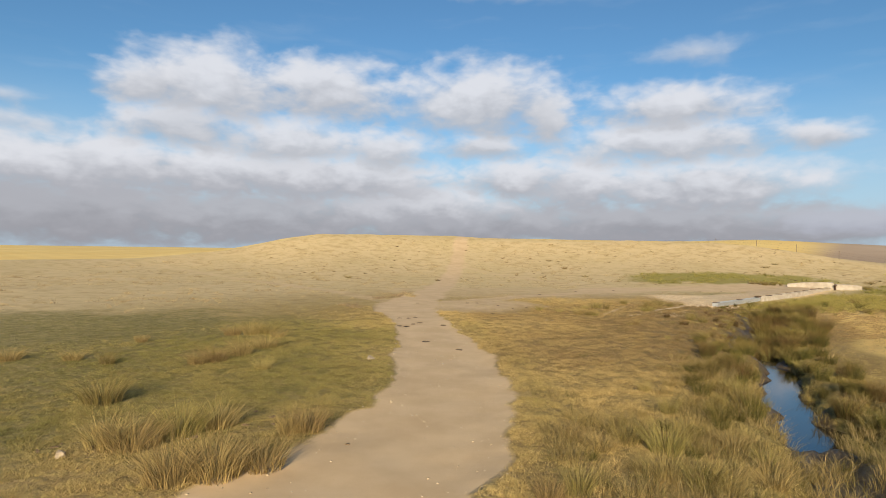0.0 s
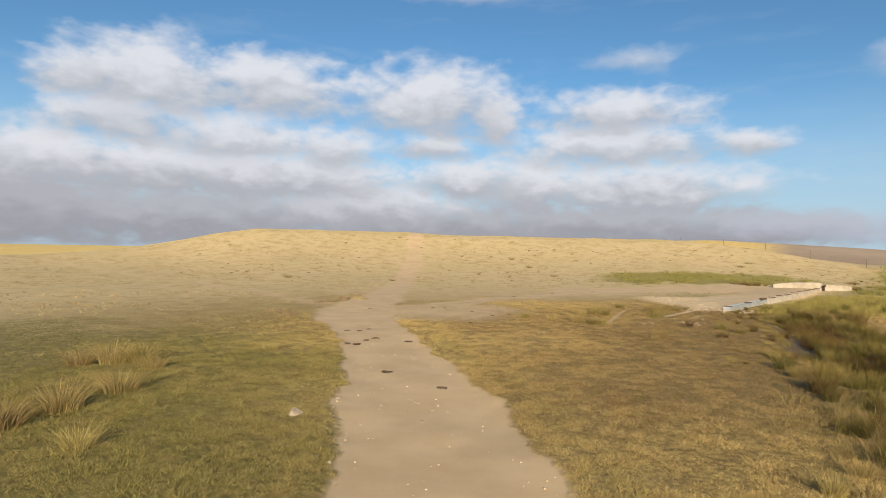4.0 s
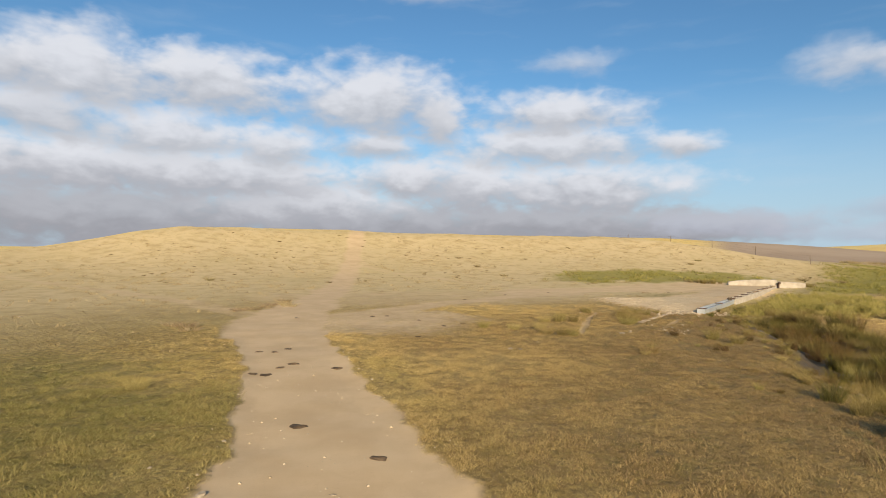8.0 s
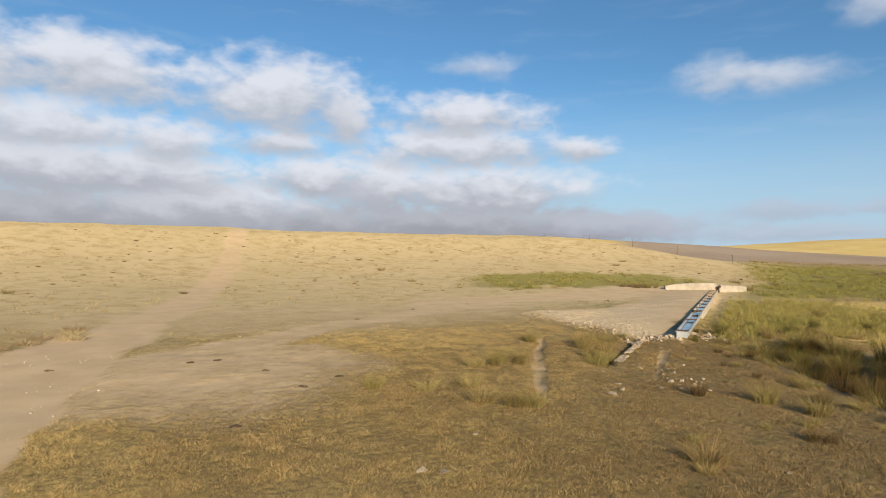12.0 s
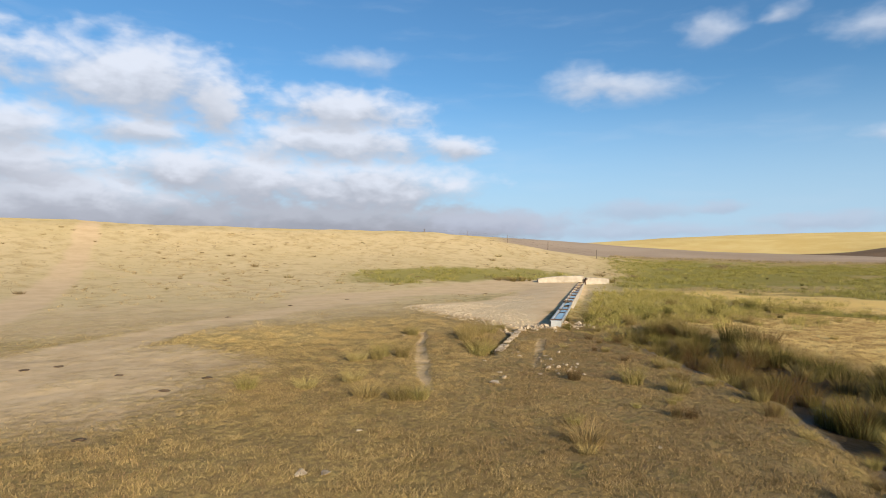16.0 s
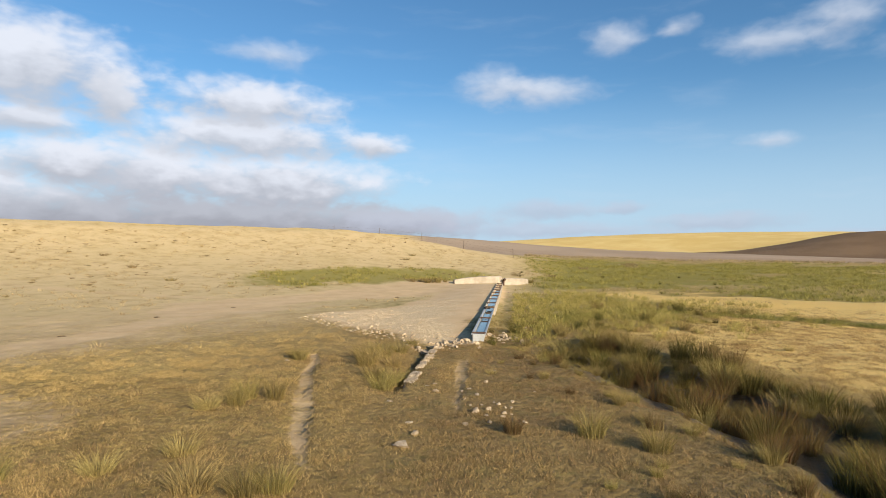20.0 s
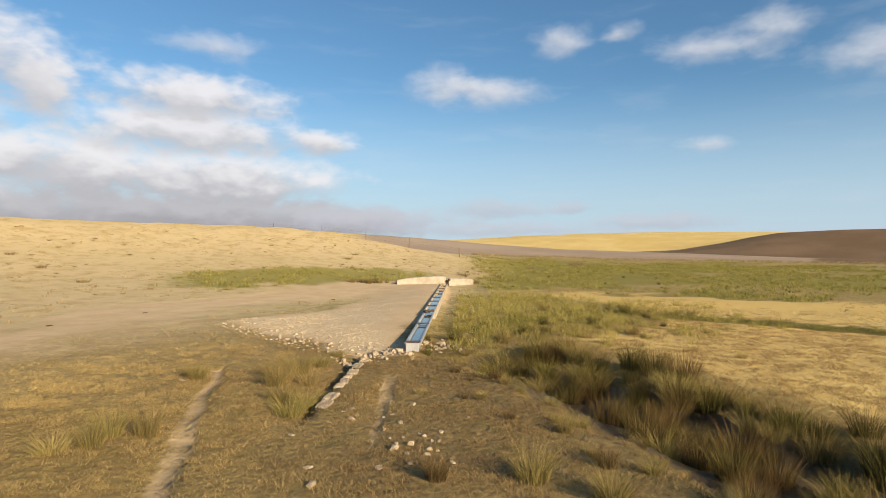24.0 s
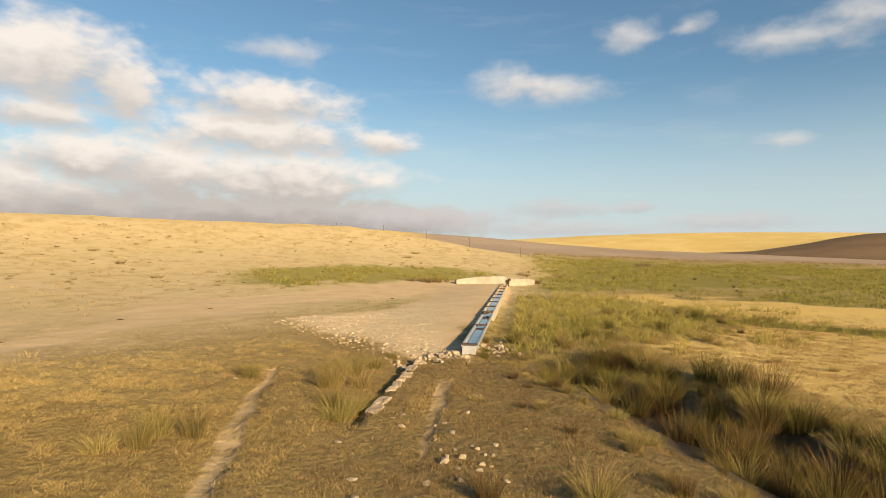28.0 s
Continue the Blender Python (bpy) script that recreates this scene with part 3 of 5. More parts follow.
def lay_ground():
    xs, ys = axis(-12.0, 34.0, 0.14, 4000), axis(3.0, 53.0, 0.14, 4000)
    X, Y = np.meshgrid(xs, ys)
    Z = land(X, Y)
    cover_v, field_v = covers(X, Y)
    nx, ny = len(xs), len(ys)
    idx = np.arange(nx * ny).reshape(ny, nx)
    quads = np.stack((idx[:-1, :-1], idx[:-1, 1:], idx[1:, 1:], idx[1:, :-1]), -1).reshape(-1, 4)
    verts = np.stack((X, Y, Z), -1).reshape(-1, 3)
    g = sheet("ground", verts, quads, M_GROUND, (("cover", cover_v.reshape(-1, 4)), ("field", field_v.reshape(-1, 4))))
    g.data.shade_smooth()
    tagged(g, "dry yellow pasture rolling to far stubble and ploughed fields", "ground", kind="structure")
    # the worn track lies on it as a skin of its own
    d, w, _ = near_line(verts[:, 0], verts[:, 1], TRACK)
    on = (d < 0.72 * w) & (verts[:, 1] < 34)
    keep = quads[on[quads].all(1)]
    used, back_idx = np.unique(keep, return_inverse=True)
    tv = verts[used].copy()
    tv[:, 2] += 0.001 + 0.006 * (1 - smooth(d[used], 0.35 * w[used], 0.66 * w[used]))
    t = sheet("dirt_track", tv, back_idx.reshape(-1, 4), M_GROUND, (("cover", cover_v.reshape(-1, 4)[used]), ("field", field_v.reshape(-1, 4)[used])))
    t.data.shade_smooth()
    tagged(t, "bare pale dust track worn through the dry grass", "dirt track", kind="structure")


lay_ground()


def at_ground(x, y, sink=0.0):
    return float(land(np.array(x), np.array(y))) - sink


# ---- helpers for things ----
def mesh_from(name, bm, mat):
    me = bpy.data.meshes.new(name)
    bm.to_mesh(me)
    bm.free()
    me.materials.append(mat)
    return me


def part(name, bm, mat, parent, label="", m=None):
    ob = new(name, bm if isinstance(bm, bpy.types.Mesh) else mesh_from(name, bm, mat))
    ob.parent = parent
    if m is not None:
        ob.matrix_basis = m
    return tagged(ob, label)


def prism(bm, ring, length, start=0.0):
    """A solid of one cross-section (y, z) drawn out along x."""
    a = [bm.verts.new((start, y, z)) for y, z in ring]
    b = [bm.verts.new((start + length, y, z)) for y, z in ring]
    k = len(ring)
    for i in range(k):
        bm.faces.new((a[i], a[(i + 1) % k], b[(i + 1) % k], b[i]))
    bm.faces.new(a[::-1]), bm.faces.new(b)
    return a + b


def box(bm, x0, x1, y0, y1, z0, z1):
    return prism(bm, [(y0, z0), (y1, z0), (y1, z1), (y0, z1)], x1 - x0, x0)


def finish(bm, bevel=0.0, rough=0.0, cuts=0, seed=0):
    """Rounded edges and a slightly uneven, worn surface."""
    bmesh.ops.recalc_face_normals(bm, faces=bm.faces[:])
    if bevel:
        bmesh.ops.bevel(bm, geom=bm.edges[:], offset=bevel, segments=2, affect="EDGES", profile=0.6)
    if cuts:
        bmesh.ops.subdivide_edges(bm, edges=[e for e in bm.edges if e.calc_length() > 0.12], cuts=cuts, use_grid_fill=True)
    if rough:
        for v in bm.verts:
            k = noise.noise_vector(v.co * 3.1 + Vector((seed, 0, 0))) * 0.7 + noise.noise_vector(v.co * 11.0 + Vector((0, seed, 0))) * 0.3
            v.co += k * rough
    return bm


# ---- the drinking trough and its headwall ----
def build_trough():
    run = TROUGH_B - TROUGH_A
    length = run.length
    za, zb = at_ground(*TROUGH_A[:2]) - 0.09, at_ground(*TROUGH_B[:2]) - 0.20
    base = new("drinking_trough")
    base.matrix_basis = pose(TROUGH_A.x, TROUGH_A.y, za, 0, -math.degrees(math.atan2(zb - za, length)), math.degrees(math.atan2(run.y, run.x)))
    tagged(base, "long steel and concrete livestock trough full of water", "trough")
    lead, w, h, t = 7.0, 0.165, 0.30, 0.02
    for start, size in ((0.0, 3.75), (3.78, 3.22)):
        bm = bmesh.new()
        ring = [(-w, h), (-w * 0.8, 0.05), (w * 0.8, 0.05), (w, h), (w - t, h), (w * 0.8 - t, 0.05 + t), (-w * 0.8 + t, 0.05 + t), (-w + t, h)]
        prism(bm, ring, size, start)
        for s in (-1, 1):
            box(bm, start, start + size, s * (w + 0.02) - 0.022, s * (w + 0.02) + 0.022, h - 0.03, h + 0.006)
        sec = part("steel_section", finish(bm, 0.004), M_STEEL, base, "grey galvanised steel trough section")
        bm = bmesh.new()
        prism(bm, [(-w * 0.8 + t, h - 0.07), (w * 0.8 - t, h - 0.07), (w * 0.8 - t, h - 0.05), (-w * 0.8 + t, h - 0.05)], size - 0.06, start + 0.03)
        part("water", finish(bm), M_TROUGH_WATER, base, "still water reflecting the sky")
    bm = bmesh.new()
    box(bm, -0.03, 0.0, -w, w, 0.04, h)
    part("end_plate", finish(bm, 0.004), M_STEEL, base, "sunlit steel end plate")
    cw, ch, ct = 0.175, 0.335, 0.065
    span = length - lead - 0.02
    pieces = 5
    for i in range(pieces):
        s0 = lead + 0.02 + i * span / pieces
        bm = bmesh.new()
        prism(bm, [(-cw - ct, 0), (cw + ct, 0), (cw + ct * 0.75, ch), (cw, ch), (cw - 0.04, 0.1), (-cw + 0.04, 0.1), (-cw, ch), (-cw - ct * 0.75, ch)], span / pieces - 0.012, s0)
        part("concrete_channel", finish(bm, 0.012, 0.008, 1, i), M_CONCRETE, base, "worn cream concrete channel section")
        bm = bmesh.new()
        box(bm, s0 + 0.02, s0 + span / pieces - 0.02, -cw + 0.012, cw - 0.012, ch - 0.1, ch - 0.08)
        part("water", finish(bm), M_TROUGH_WATER, base)
    spots = [0.12, 3.77, 7.0] + [lead + 2.1 * k for k in range(1, 9)]
    for s in spots:
        wide = w if s < lead - 0.5 else cw
        top = h if s < lead - 0.5 else ch
        bm = bmesh.new()
        box(bm, s - 0.06, s + 0.06, -wide - 0.03, wide + 0.03, top - 0.005, top + 0.035)
        part("cross_brace", finish(bm, 0.008), M_RUST, base, "dark rusted iron cross brace")
    for dx, dy, s in ((0.0, 0.02, 1.0), (0.12, -0.1, 0.8), (-0.14, 0.1, 0.7), (0.05, 0.16, 0.6)):
        bm = bmesh.new()
        bmesh.ops.create_icosphere(bm, subdivisions=2, radius=0.11 * s)
        for v in bm.verts:
            v.co.z *= 0.6
            v.co += noise.noise_vector(v.co * 9 + Vector((dx * 30, 0, 0))) * 0.05
        part("debris", bm, M_DUNG, base, "dark weed caught at the joint", pose(lead + dx, dy, ch + 0.02))


def build_headwall():
    # two cast blocks either side of the trough's head
    a, b = Vector((30.3, 52.75, 0)), Vector((35.65, 50.75, 0))
    turn = math.degrees(math.atan2(b.y - a.y, b.x - a.x))
    d = (b - a).normalized()
    for start, size, left in ((0.0, 3.58, True), (3.62, 2.05, False)):
        bm = bmesh.new()
        h0, h1 = (0.28, 0.50) if left else (0.50, 0.42)
        n = 12
        rings = []
        for i in range(n + 1):
            u = i / n
            top = h0 + (h1 - h0) * (1 - (1 - u) ** 3 if left else u ** 3)
            rings.append([bm.verts.new((u * size, y, z)) for y, z in ((-0.2, -0.35), (0.2, -0.35), (0.19, top - 0.03), (0.15, top), (-0.15, top), (-0.19, top - 0.03))])
        for p, q in zip(rings, rings[1:]):
            for k in range(6):
                bm.faces.new((p[k], p[(k + 1) % 6], q[(k + 1) % 6], q[k]))
        bm.faces.new(rings[0][::-1]), bm.faces.new(rings[-1])
        bmesh.ops.subdivide_edges(bm, edges=[e for e in bm.edges if e.calc_length() > 0.25], cuts=1, use_grid_fill=True)
        finish(bm, 0, 0.05, 0, start)
        ob = new("concrete_headwall", mesh_from("concrete_headwall", bm, M_CONCRETE))
        p = a + d * start
        ob.matrix_basis = pose(p.x, p.y, at_ground(p.x, p.y), 0, 0, turn)
        tagged(ob, "low cream concrete headwall block, worn rounded top, beside the trough", "concrete block", "headwall blocks")
    p = a + d * 3.66
    bm = bmesh.new()
    ring = 10
    path = [(0, 0, 0.0), (0, 0, 0.30), (0, -0.05, 0.40), (0, -0.16, 0.46), (0, -0.3, 0.44)]
    rows = []
    for i, c in enumerate(path):
        tilt = radians((0, 8, 35, 70, 95)[i])
        rows.append([bm.verts.new((c[0] + 0.075 * math.cos(t), c[1] + 0.075 * math.sin(t) * math.cos(tilt), c[2] + 0.075 * math.sin(t) * math.sin(tilt))) for t in [2 * math.pi * k / ring for k in range(ring)]])
    for p0, q0 in zip(rows, rows[1:]):
        for k in range(ring):
            bm.faces.new((p0[k], p0[(k + 1) % ring], q0[(k + 1) % ring], q0[k]))
    bm.faces.new(rows[-1])
    bmesh.ops.recalc_face_normals(bm, faces=bm.faces[:])
    ob = new("inlet_pipe", mesh_from("inlet_pipe", bm, M_RUST))
    ob.matrix_basis = pose(p.x, p.y, at_ground(p.x, p.y) - 0.02, 0, 0, turn) @ pose(0, -0.30, 0)
    tagged(ob, "bent dark iron inlet pipe between the headwall blocks", "pipe")


build_trough()
build_headwall()


# ---- stones ----
def rock_mesh(name, seed, flat=0.65, detail=2):
    rng = random.Random(seed)
    bm = bmesh.new()
    bmesh.ops.create_icosphere(bm, subdivisions=detail, radius=0.5)
    planes = [Vector((rng.gauss(0, 1), rng.gauss(0, 1), rng.gauss(0, 0.8))).normalized() for _ in range(11)]
    cut = [rng.uniform(0.16, 0.36) for _ in planes]
    for v in bm.verts:
        for p, c in zip(planes, cut):
            over = v.co.dot(p) - c
            if over > 0:
                v.co -= p * over
        v.co += noise.noise_vector(v.co * 4 + Vector((seed, seed, 0))) * 0.09 + noise.noise_vector(v.co * 11 + Vector((seed, 0, 0))) * 0.035
        v.co.z *= flat
    return mesh_from(name, bm, M_STONE)


ROCKS = [rock_mesh("stone", 10 + i, (0.6, 0.7, 0.5, 0.8, 0.45, 0.65)[i]) for i in range(6)]


def stone(x, y, size, rng, label, group, flat=1.0):
    ob = new("stone", ROCKS[rng.randrange(6)])
    s = size * rng.uniform(0.85, 1.15)
    sx, sy = s * rng.uniform(0.85, 1.3), s * rng.uniform(0.7, 1.0)
    ob.matrix_basis = pose(x, y, at_ground(x, y) + 0.07 * s * flat, rng.uniform(-8, 8), rng.uniform(-8, 8), rng.uniform(0, 360)) @ Matrix.Diagonal((sx, sy, s * flat, 1))
    return tagged(ob, label, "stone", group)


rng = random.Random(5)
STONES = [
    (11.6, 29.5, 0.3), (12.2, 29.7, 0.3), (10.6, 28.2, 0.42), (10.75, 28.35, 0.25), (10.6, 27.95, 0.28), (9.45, 28.4, 0.3), (10.4, 27.65, 0.25), (10.05, 27.8, 0.3), (9.9, 29.6, 0.3), (12.4, 28.6, 0.15),
    (11.3, 28.1, 0.25), (10.95, 27.9, 0.3), (10.8, 27.75, 0.24), (11.3, 28.5, 0.2), (11.3, 30.2, 0.3), (11.1, 30.15, 0.25), (11.5, 29.6, 0.2), (13.1, 30.4, 0.18), (8.75, 27.6, 0.62), (9.2, 27.9, 0.3),
]
for x, y, s in STONES:
    stone(x, y, s * 0.56, rng, "pale limestone block half sunk in dry grass", "stones of the old foundation", 0.6)
# the edge of the old foundation: flat stones in a row
def slab_mesh(seed):
    r = random.Random(seed)
    bm = bmesh.new()
    box(bm, -0.5, 0.5, -0.5, 0.5, -0.5, 0.5)
    bmesh.ops.subdivide_edges(bm, edges=bm.edges[:], cuts=2, use_grid_fill=True)
    for v in bm.verts:
        v.co = Vector((v.co.x * (0.9 + 0.2 * r.random()), v.co.y, v.co.z)) + noise.noise_vector(v.co * 2.3 + Vector((seed, 0, 0))) * 0.13
    bmesh.ops.bevel(bm, geom=[e for e in bm.edges if e.calc_face_angle(0) > 0.9], offset=0.07, segments=1, affect="EDGES")
    return mesh_from("slab", bm, M_STONE)


SLABS = [slab_mesh(70 + i) for i in range(5)]
edge_a, edge_b = Vector(FOUNDATION[0]), Vector(FOUNDATION[1])
run = edge_b - edge_a
at, turn = 0.0, math.degrees(math.atan2(run.y, run.x))
while at < run.length:
    size = rng.uniform(0.26, 0.5)
    p = edge_a + run * ((at + size / 2) / run.length) + Vector((run.y, -run.x)).normalized() * rng.uniform(-0.12, -0.02)
    ob = new("slab", SLABS[rng.randrange(5)])
    ob.matrix_basis = pose(p.x, p.y, at_ground(p.x + 0.1, p.y - 0.1) - 0.085, rng.uniform(-4, 4), rng.uniform(-4, 4), turn + rng.uniform(-9, 9)) @ Matrix.Diagonal((size * 0.97, rng.uniform(0.13, 0.22), 0.22, 1))
    tagged(ob, "flat pale slab set in the edge of an old foundation", "stone", "stones of the old foundation")
    at += size + (rng.uniform(0.1, 0.5) if rng.random() < 0.25 else 0.02)
# rubble heaped at the foot of the trough and along it
for i in range(70):
    u = rng.random()
    x, y = 13.4 + 1.8 * u + rng.gauss(0, 0.13), 33.3 + 0.4 * u + rng.gauss(0, 0.2)
    stone(x, y, rng.uniform(0.12, 0.3), rng, "broken pale rubble stone in a heap by the trough", "rubble at the trough")
for i in range(26):
    stone(16.9 + rng.gauss(0, 0.5), 34.05 + rng.gauss(0, 0.35), rng.uniform(0.12, 0.34), rng, "broken pale rubble stone in a heap by the trough", "rubble at the trough")
for i in range(34):
    u = rng.random() ** 0.8
    p = TROUGH_A.lerp(TROUGH_B, u)
    off = rng.uniform(0.6, 1.5)
    stone(p.x + 0.7 * off, p.y - 0.72 * off, rng.uniform(0.07, 0.22), rng, "loose pale stone beside the trough", "rubble at the trough")
for i in range(84):
    u = rng.random()
    p = Vector((13.9, 33.6)).lerp(Vector((14.0, 41.8)), u)
    stone(p.x + abs(rng.gauss(0, 1.5)) - 0.5, p.y + rng.gauss(0, 0.4), rng.uniform(0.06, 0.17), rng, "pale rubble stone at the edge of the stony pad", "rubble at the stony pad")
for i in range(12):
    stone(11.1 + rng.gauss(0, 0.3), 28.5 + rng.gauss(0, 0.8), rng.uniform(0.06, 0.17), rng, "small broken limestone on the old foundation", "stones of the old foundation")
stone(-2.13, 15.27, 0.56, rng, "flat pale slab of stone lying in the grass", "scattered white stones", 0.5)
WHITE = [(54.5, 67.0, 0.7), (69, 66.0, 0.5), (-3.95, 8.05, 0.1), (-5.35, 7.1, 0.3), (-1.75, 18.2, 0.12), (-2.4, 17.2, 0.1), (9.7, 20.0, 0.12), (-0.1, 15.1, 0.2), (0.1, 15.8, 0.14), (-0.2, 16.3, 0.12), (-0.2, 14.6, 0.08), (-1.6, 16.3, 0.2), (4.25, 24.9, 0.24), (4.45, 24.75, 0.2), (5.4, 26.1, 0.13), (4.4, 37.2, 0.18), (3.3, 22.1, 0.1), (8.6, 23.6, 0.12), (-0.35, 15.7, 0.09), (9.9, 33.9, 0.14), (-12.5, 34.0, 0.25)]
for x, y, s in WHITE:
    stone(x, y, s, rng, "whitish stone lying on the ground", "scattered white stones", 0.6)


def pebble_bed(name, count, pick, sizes, label, seed):
    """Very many small broken stones in one mesh."""
    r = np.random.default_rng(seed)
    base = np.array([(1, 0, 0), (0, 1, 0), (-1, 0, 0), (0, -1, 0), (0, 0, 1), (0, 0, -1)], float)
    tris = np.array([(0, 1, 4), (1, 2, 4), (2, 3, 4), (3, 0, 4), (1, 0, 5), (2, 1, 5), (3, 2, 5), (0, 3, 5)])
    x, y = pick(r, count)
    s = r.uniform(*sizes, len(x)) * (0.6 + 0.8 * r.random(len(x)) ** 3)
    v = base[None] * (1 + 0.5 * (r.random((len(x), 6, 3)) - 0.5)) * s[:, None, None] * (0.6, 0.5, 0.38)
    ang = r.uniform(0, 2 * math.pi, len(x))
    c, sn = np.cos(ang)[:, None], np.sin(ang)[:, None]
    px, py = v[..., 0] * c - v[..., 1] * sn, v[..., 0] * sn + v[..., 1] * c
    z = land(x, y)
    v = np.stack((px + x[:, None], py + y[:, None], v[..., 2] + z[:, None] + 0.1 * s[:, None]), -1).reshape(-1, 3)
    f = (tris[None] + 6 * np.arange(len(x))[:, None, None]).reshape(-1, 3)
    ob = sheet(name, v, f, M_GRAVEL)
    return tagged(ob, label, "gravel", kind="stuff")


def pick_pad(r, count):
    x, y = r.uniform(12.5, 33, count * 4), r.uniform(32.5, 53, count * 4)
    dens = covers(x, y)[0][:, 2]
    d, _, _ = near_line(x, y, [tuple(TROUGH_A[:2]), tuple(TROUGH_B[:2])])
    clump = smooth(fbm(x / 1.1, y / 0.8, 113, 3), 0.40, 0.68)
    keep = (r.random(len(x)) < dens ** 2 * (0.06 + clump)) & (d > 0.45)
    return x[keep][:count], y[keep][:count]


def pick_track(r, count):
    x, y = r.uniform(-6, 3, count * 8), r.uniform(4, 36, count * 8)
    d, w, _ = near_line(x, y, TRACK)
    keep = d < w * 1.2
    return x[keep][:count], y[keep][:count]


pebble_bed("gravel_bed", 22000, pick_pad, (0.015, 0.055), "crushed pale limestone spread over the trampled pad", 3)


def pick_rubble(r, count):
    u = r.random(count)
    return 13.4 + 0.1 * u + np.abs(r.normal(0, 1.3, count)), 33.6 + 8.2 * u + r.normal(0, 0.4, count)


pebble_bed("rubble_scatter", 240, pick_rubble, (0.05, 0.13), "pale broken rubble strewn along the stony pad", 5)
pebble_bed("track_pebbles", 900, pick_track, (0.015, 0.05), "small pale pebbles scattered on the dust track", 4)


# ---- the pool in the ditch ----
def build_pool():
    bm = bmesh.new()
    line = [Vector(p[:2]) for p in DITCH[:5]]
    pts = [line[i].lerp(line[i + 1], k / 4) for i in range(len(line) - 1) for k in range(4)]
    rows = []
    for i, p in enumerate(pts):
        d = (pts[min(i + 1, len(pts) - 1)] - pts[max(i - 1, 0)]).normalized()
        s = Vector((d.y, -d.x))
        rows.append([bm.verts.new((*(p + s * o), -0.36)) for o in (-1.15, -0.4, 0.4, 1.15)])
    for a, b in zip(rows, rows[1:]):
        for k in range(3):
            bm.faces.new((a[k], a[k + 1], b[k + 1], b[k]))
    ob = new("water", mesh_from("water", bm, M_POOL))
    tagged(ob, "still dark pool reflecting blue sky among rushes", "water", kind="structure")


build_pool()


# ---- dung on the track ----
def dung_mesh(seed):
    bm = bmesh.new()
    bmesh.ops.create_icosphere(bm, subdivisions=3, radius=0.1)
    for v in bm.verts:
        v.co.x *= 1.7
        k = noise.noise_vector(v.co * 9 + Vector((seed * 7.1, 0, 0)))
        k2 = noise.noise_vector(v.co * 22 + Vector((0, seed * 3.3, 0)))
        v.co += Vector((k.x * 0.10, k.y * 0.07, k.z * 0.04)) + k2 * 0.03
        v.co.z = max(-0.01, v.co.z * 0.35)
    return mesh_from("dung", bm, M_DUNG)


DUNGS = [dung_mesh(i) for i in range(5)]
PATS = [(-0.8, 18.8, 1.3), (-2.0, 25.3, 1), (-1.7, 25.8, 1), (-1.8, 22.5, 1.2), (-2.1, 22.6, 1), (-1.35, 23.6, 1.2), (-0.35, 23.05, 1.2), (0.35, 17.3, 1.1), (-2.2, 33.4, 1), (1.4, 33.4, 0.9), (-2.4, 25.5, 0.9), (-1.6, 23.2, 1),
        (0.8, 33.2, 0.9), (3.2, 29.8, 0.9), (2.0, 27.5, 0.8), (2.5, 31.7, 0.8), (4.0, 30.6, 0.9), (6.2, 41.5, 1), (9.5, 45.0, 1), (13.0, 47.0, 1), (22.0, 47.5, 1)]
rng = random.Random(8)
for x, y, s in PATS:
    ob = new("dung", DUNGS[rng.randrange(5)])
    ob.matrix_basis = pose(x, y, at_ground(x, y) + 0.006, 0, 0, rng.uniform(-35, 35)) @ Matrix.Diagonal((s * 0.62, s * 0.62, s * 0.75, 1))
    tagged(ob, "dark dried dung lying on bare dust", "dung", "dung on the track")


# ---- clods of dug earth by the burrow ----
M_EARTH = mottled("dug_earth", (0.16, 0.11, 0.06), (0.30, 0.21, 0.12), 8.0, 60.0, 0.95, 0.8, 0.02, 0.25)
EARTH = []
for me in ROCKS[:3]:
    clod = me.copy()
    clod.name = "earth_clod"
    clod.materials.clear()
    clod.materials.append(M_EARTH)
    EARTH.append(clod)
for i in range(46):
    x, y = (rng.gauss(-5.5, 0.5), rng.gauss(7.2, 0.3)) if i < 16 else ((rng.gauss(-3.2, 0.7), rng.gauss(8.9, 0.6)) if i < 32 else (rng.gauss(17.6, 0.5), rng.gauss(33.6, 0.35)))
    ob = new("earth_clod", EARTH[rng.randrange(3)])
    s = rng.uniform(0.06, 0.2)
    ob.matrix_basis = pose(x, y, at_ground(x, y) + 0.02 * s, 0, 0, rng.uniform(0, 360)) @ Matrix.Diagonal((s, s * 0.8, s * 0.7, 1))
    tagged(ob, "brown clod of dug earth on the turf", "earth clod", "clods of earth")


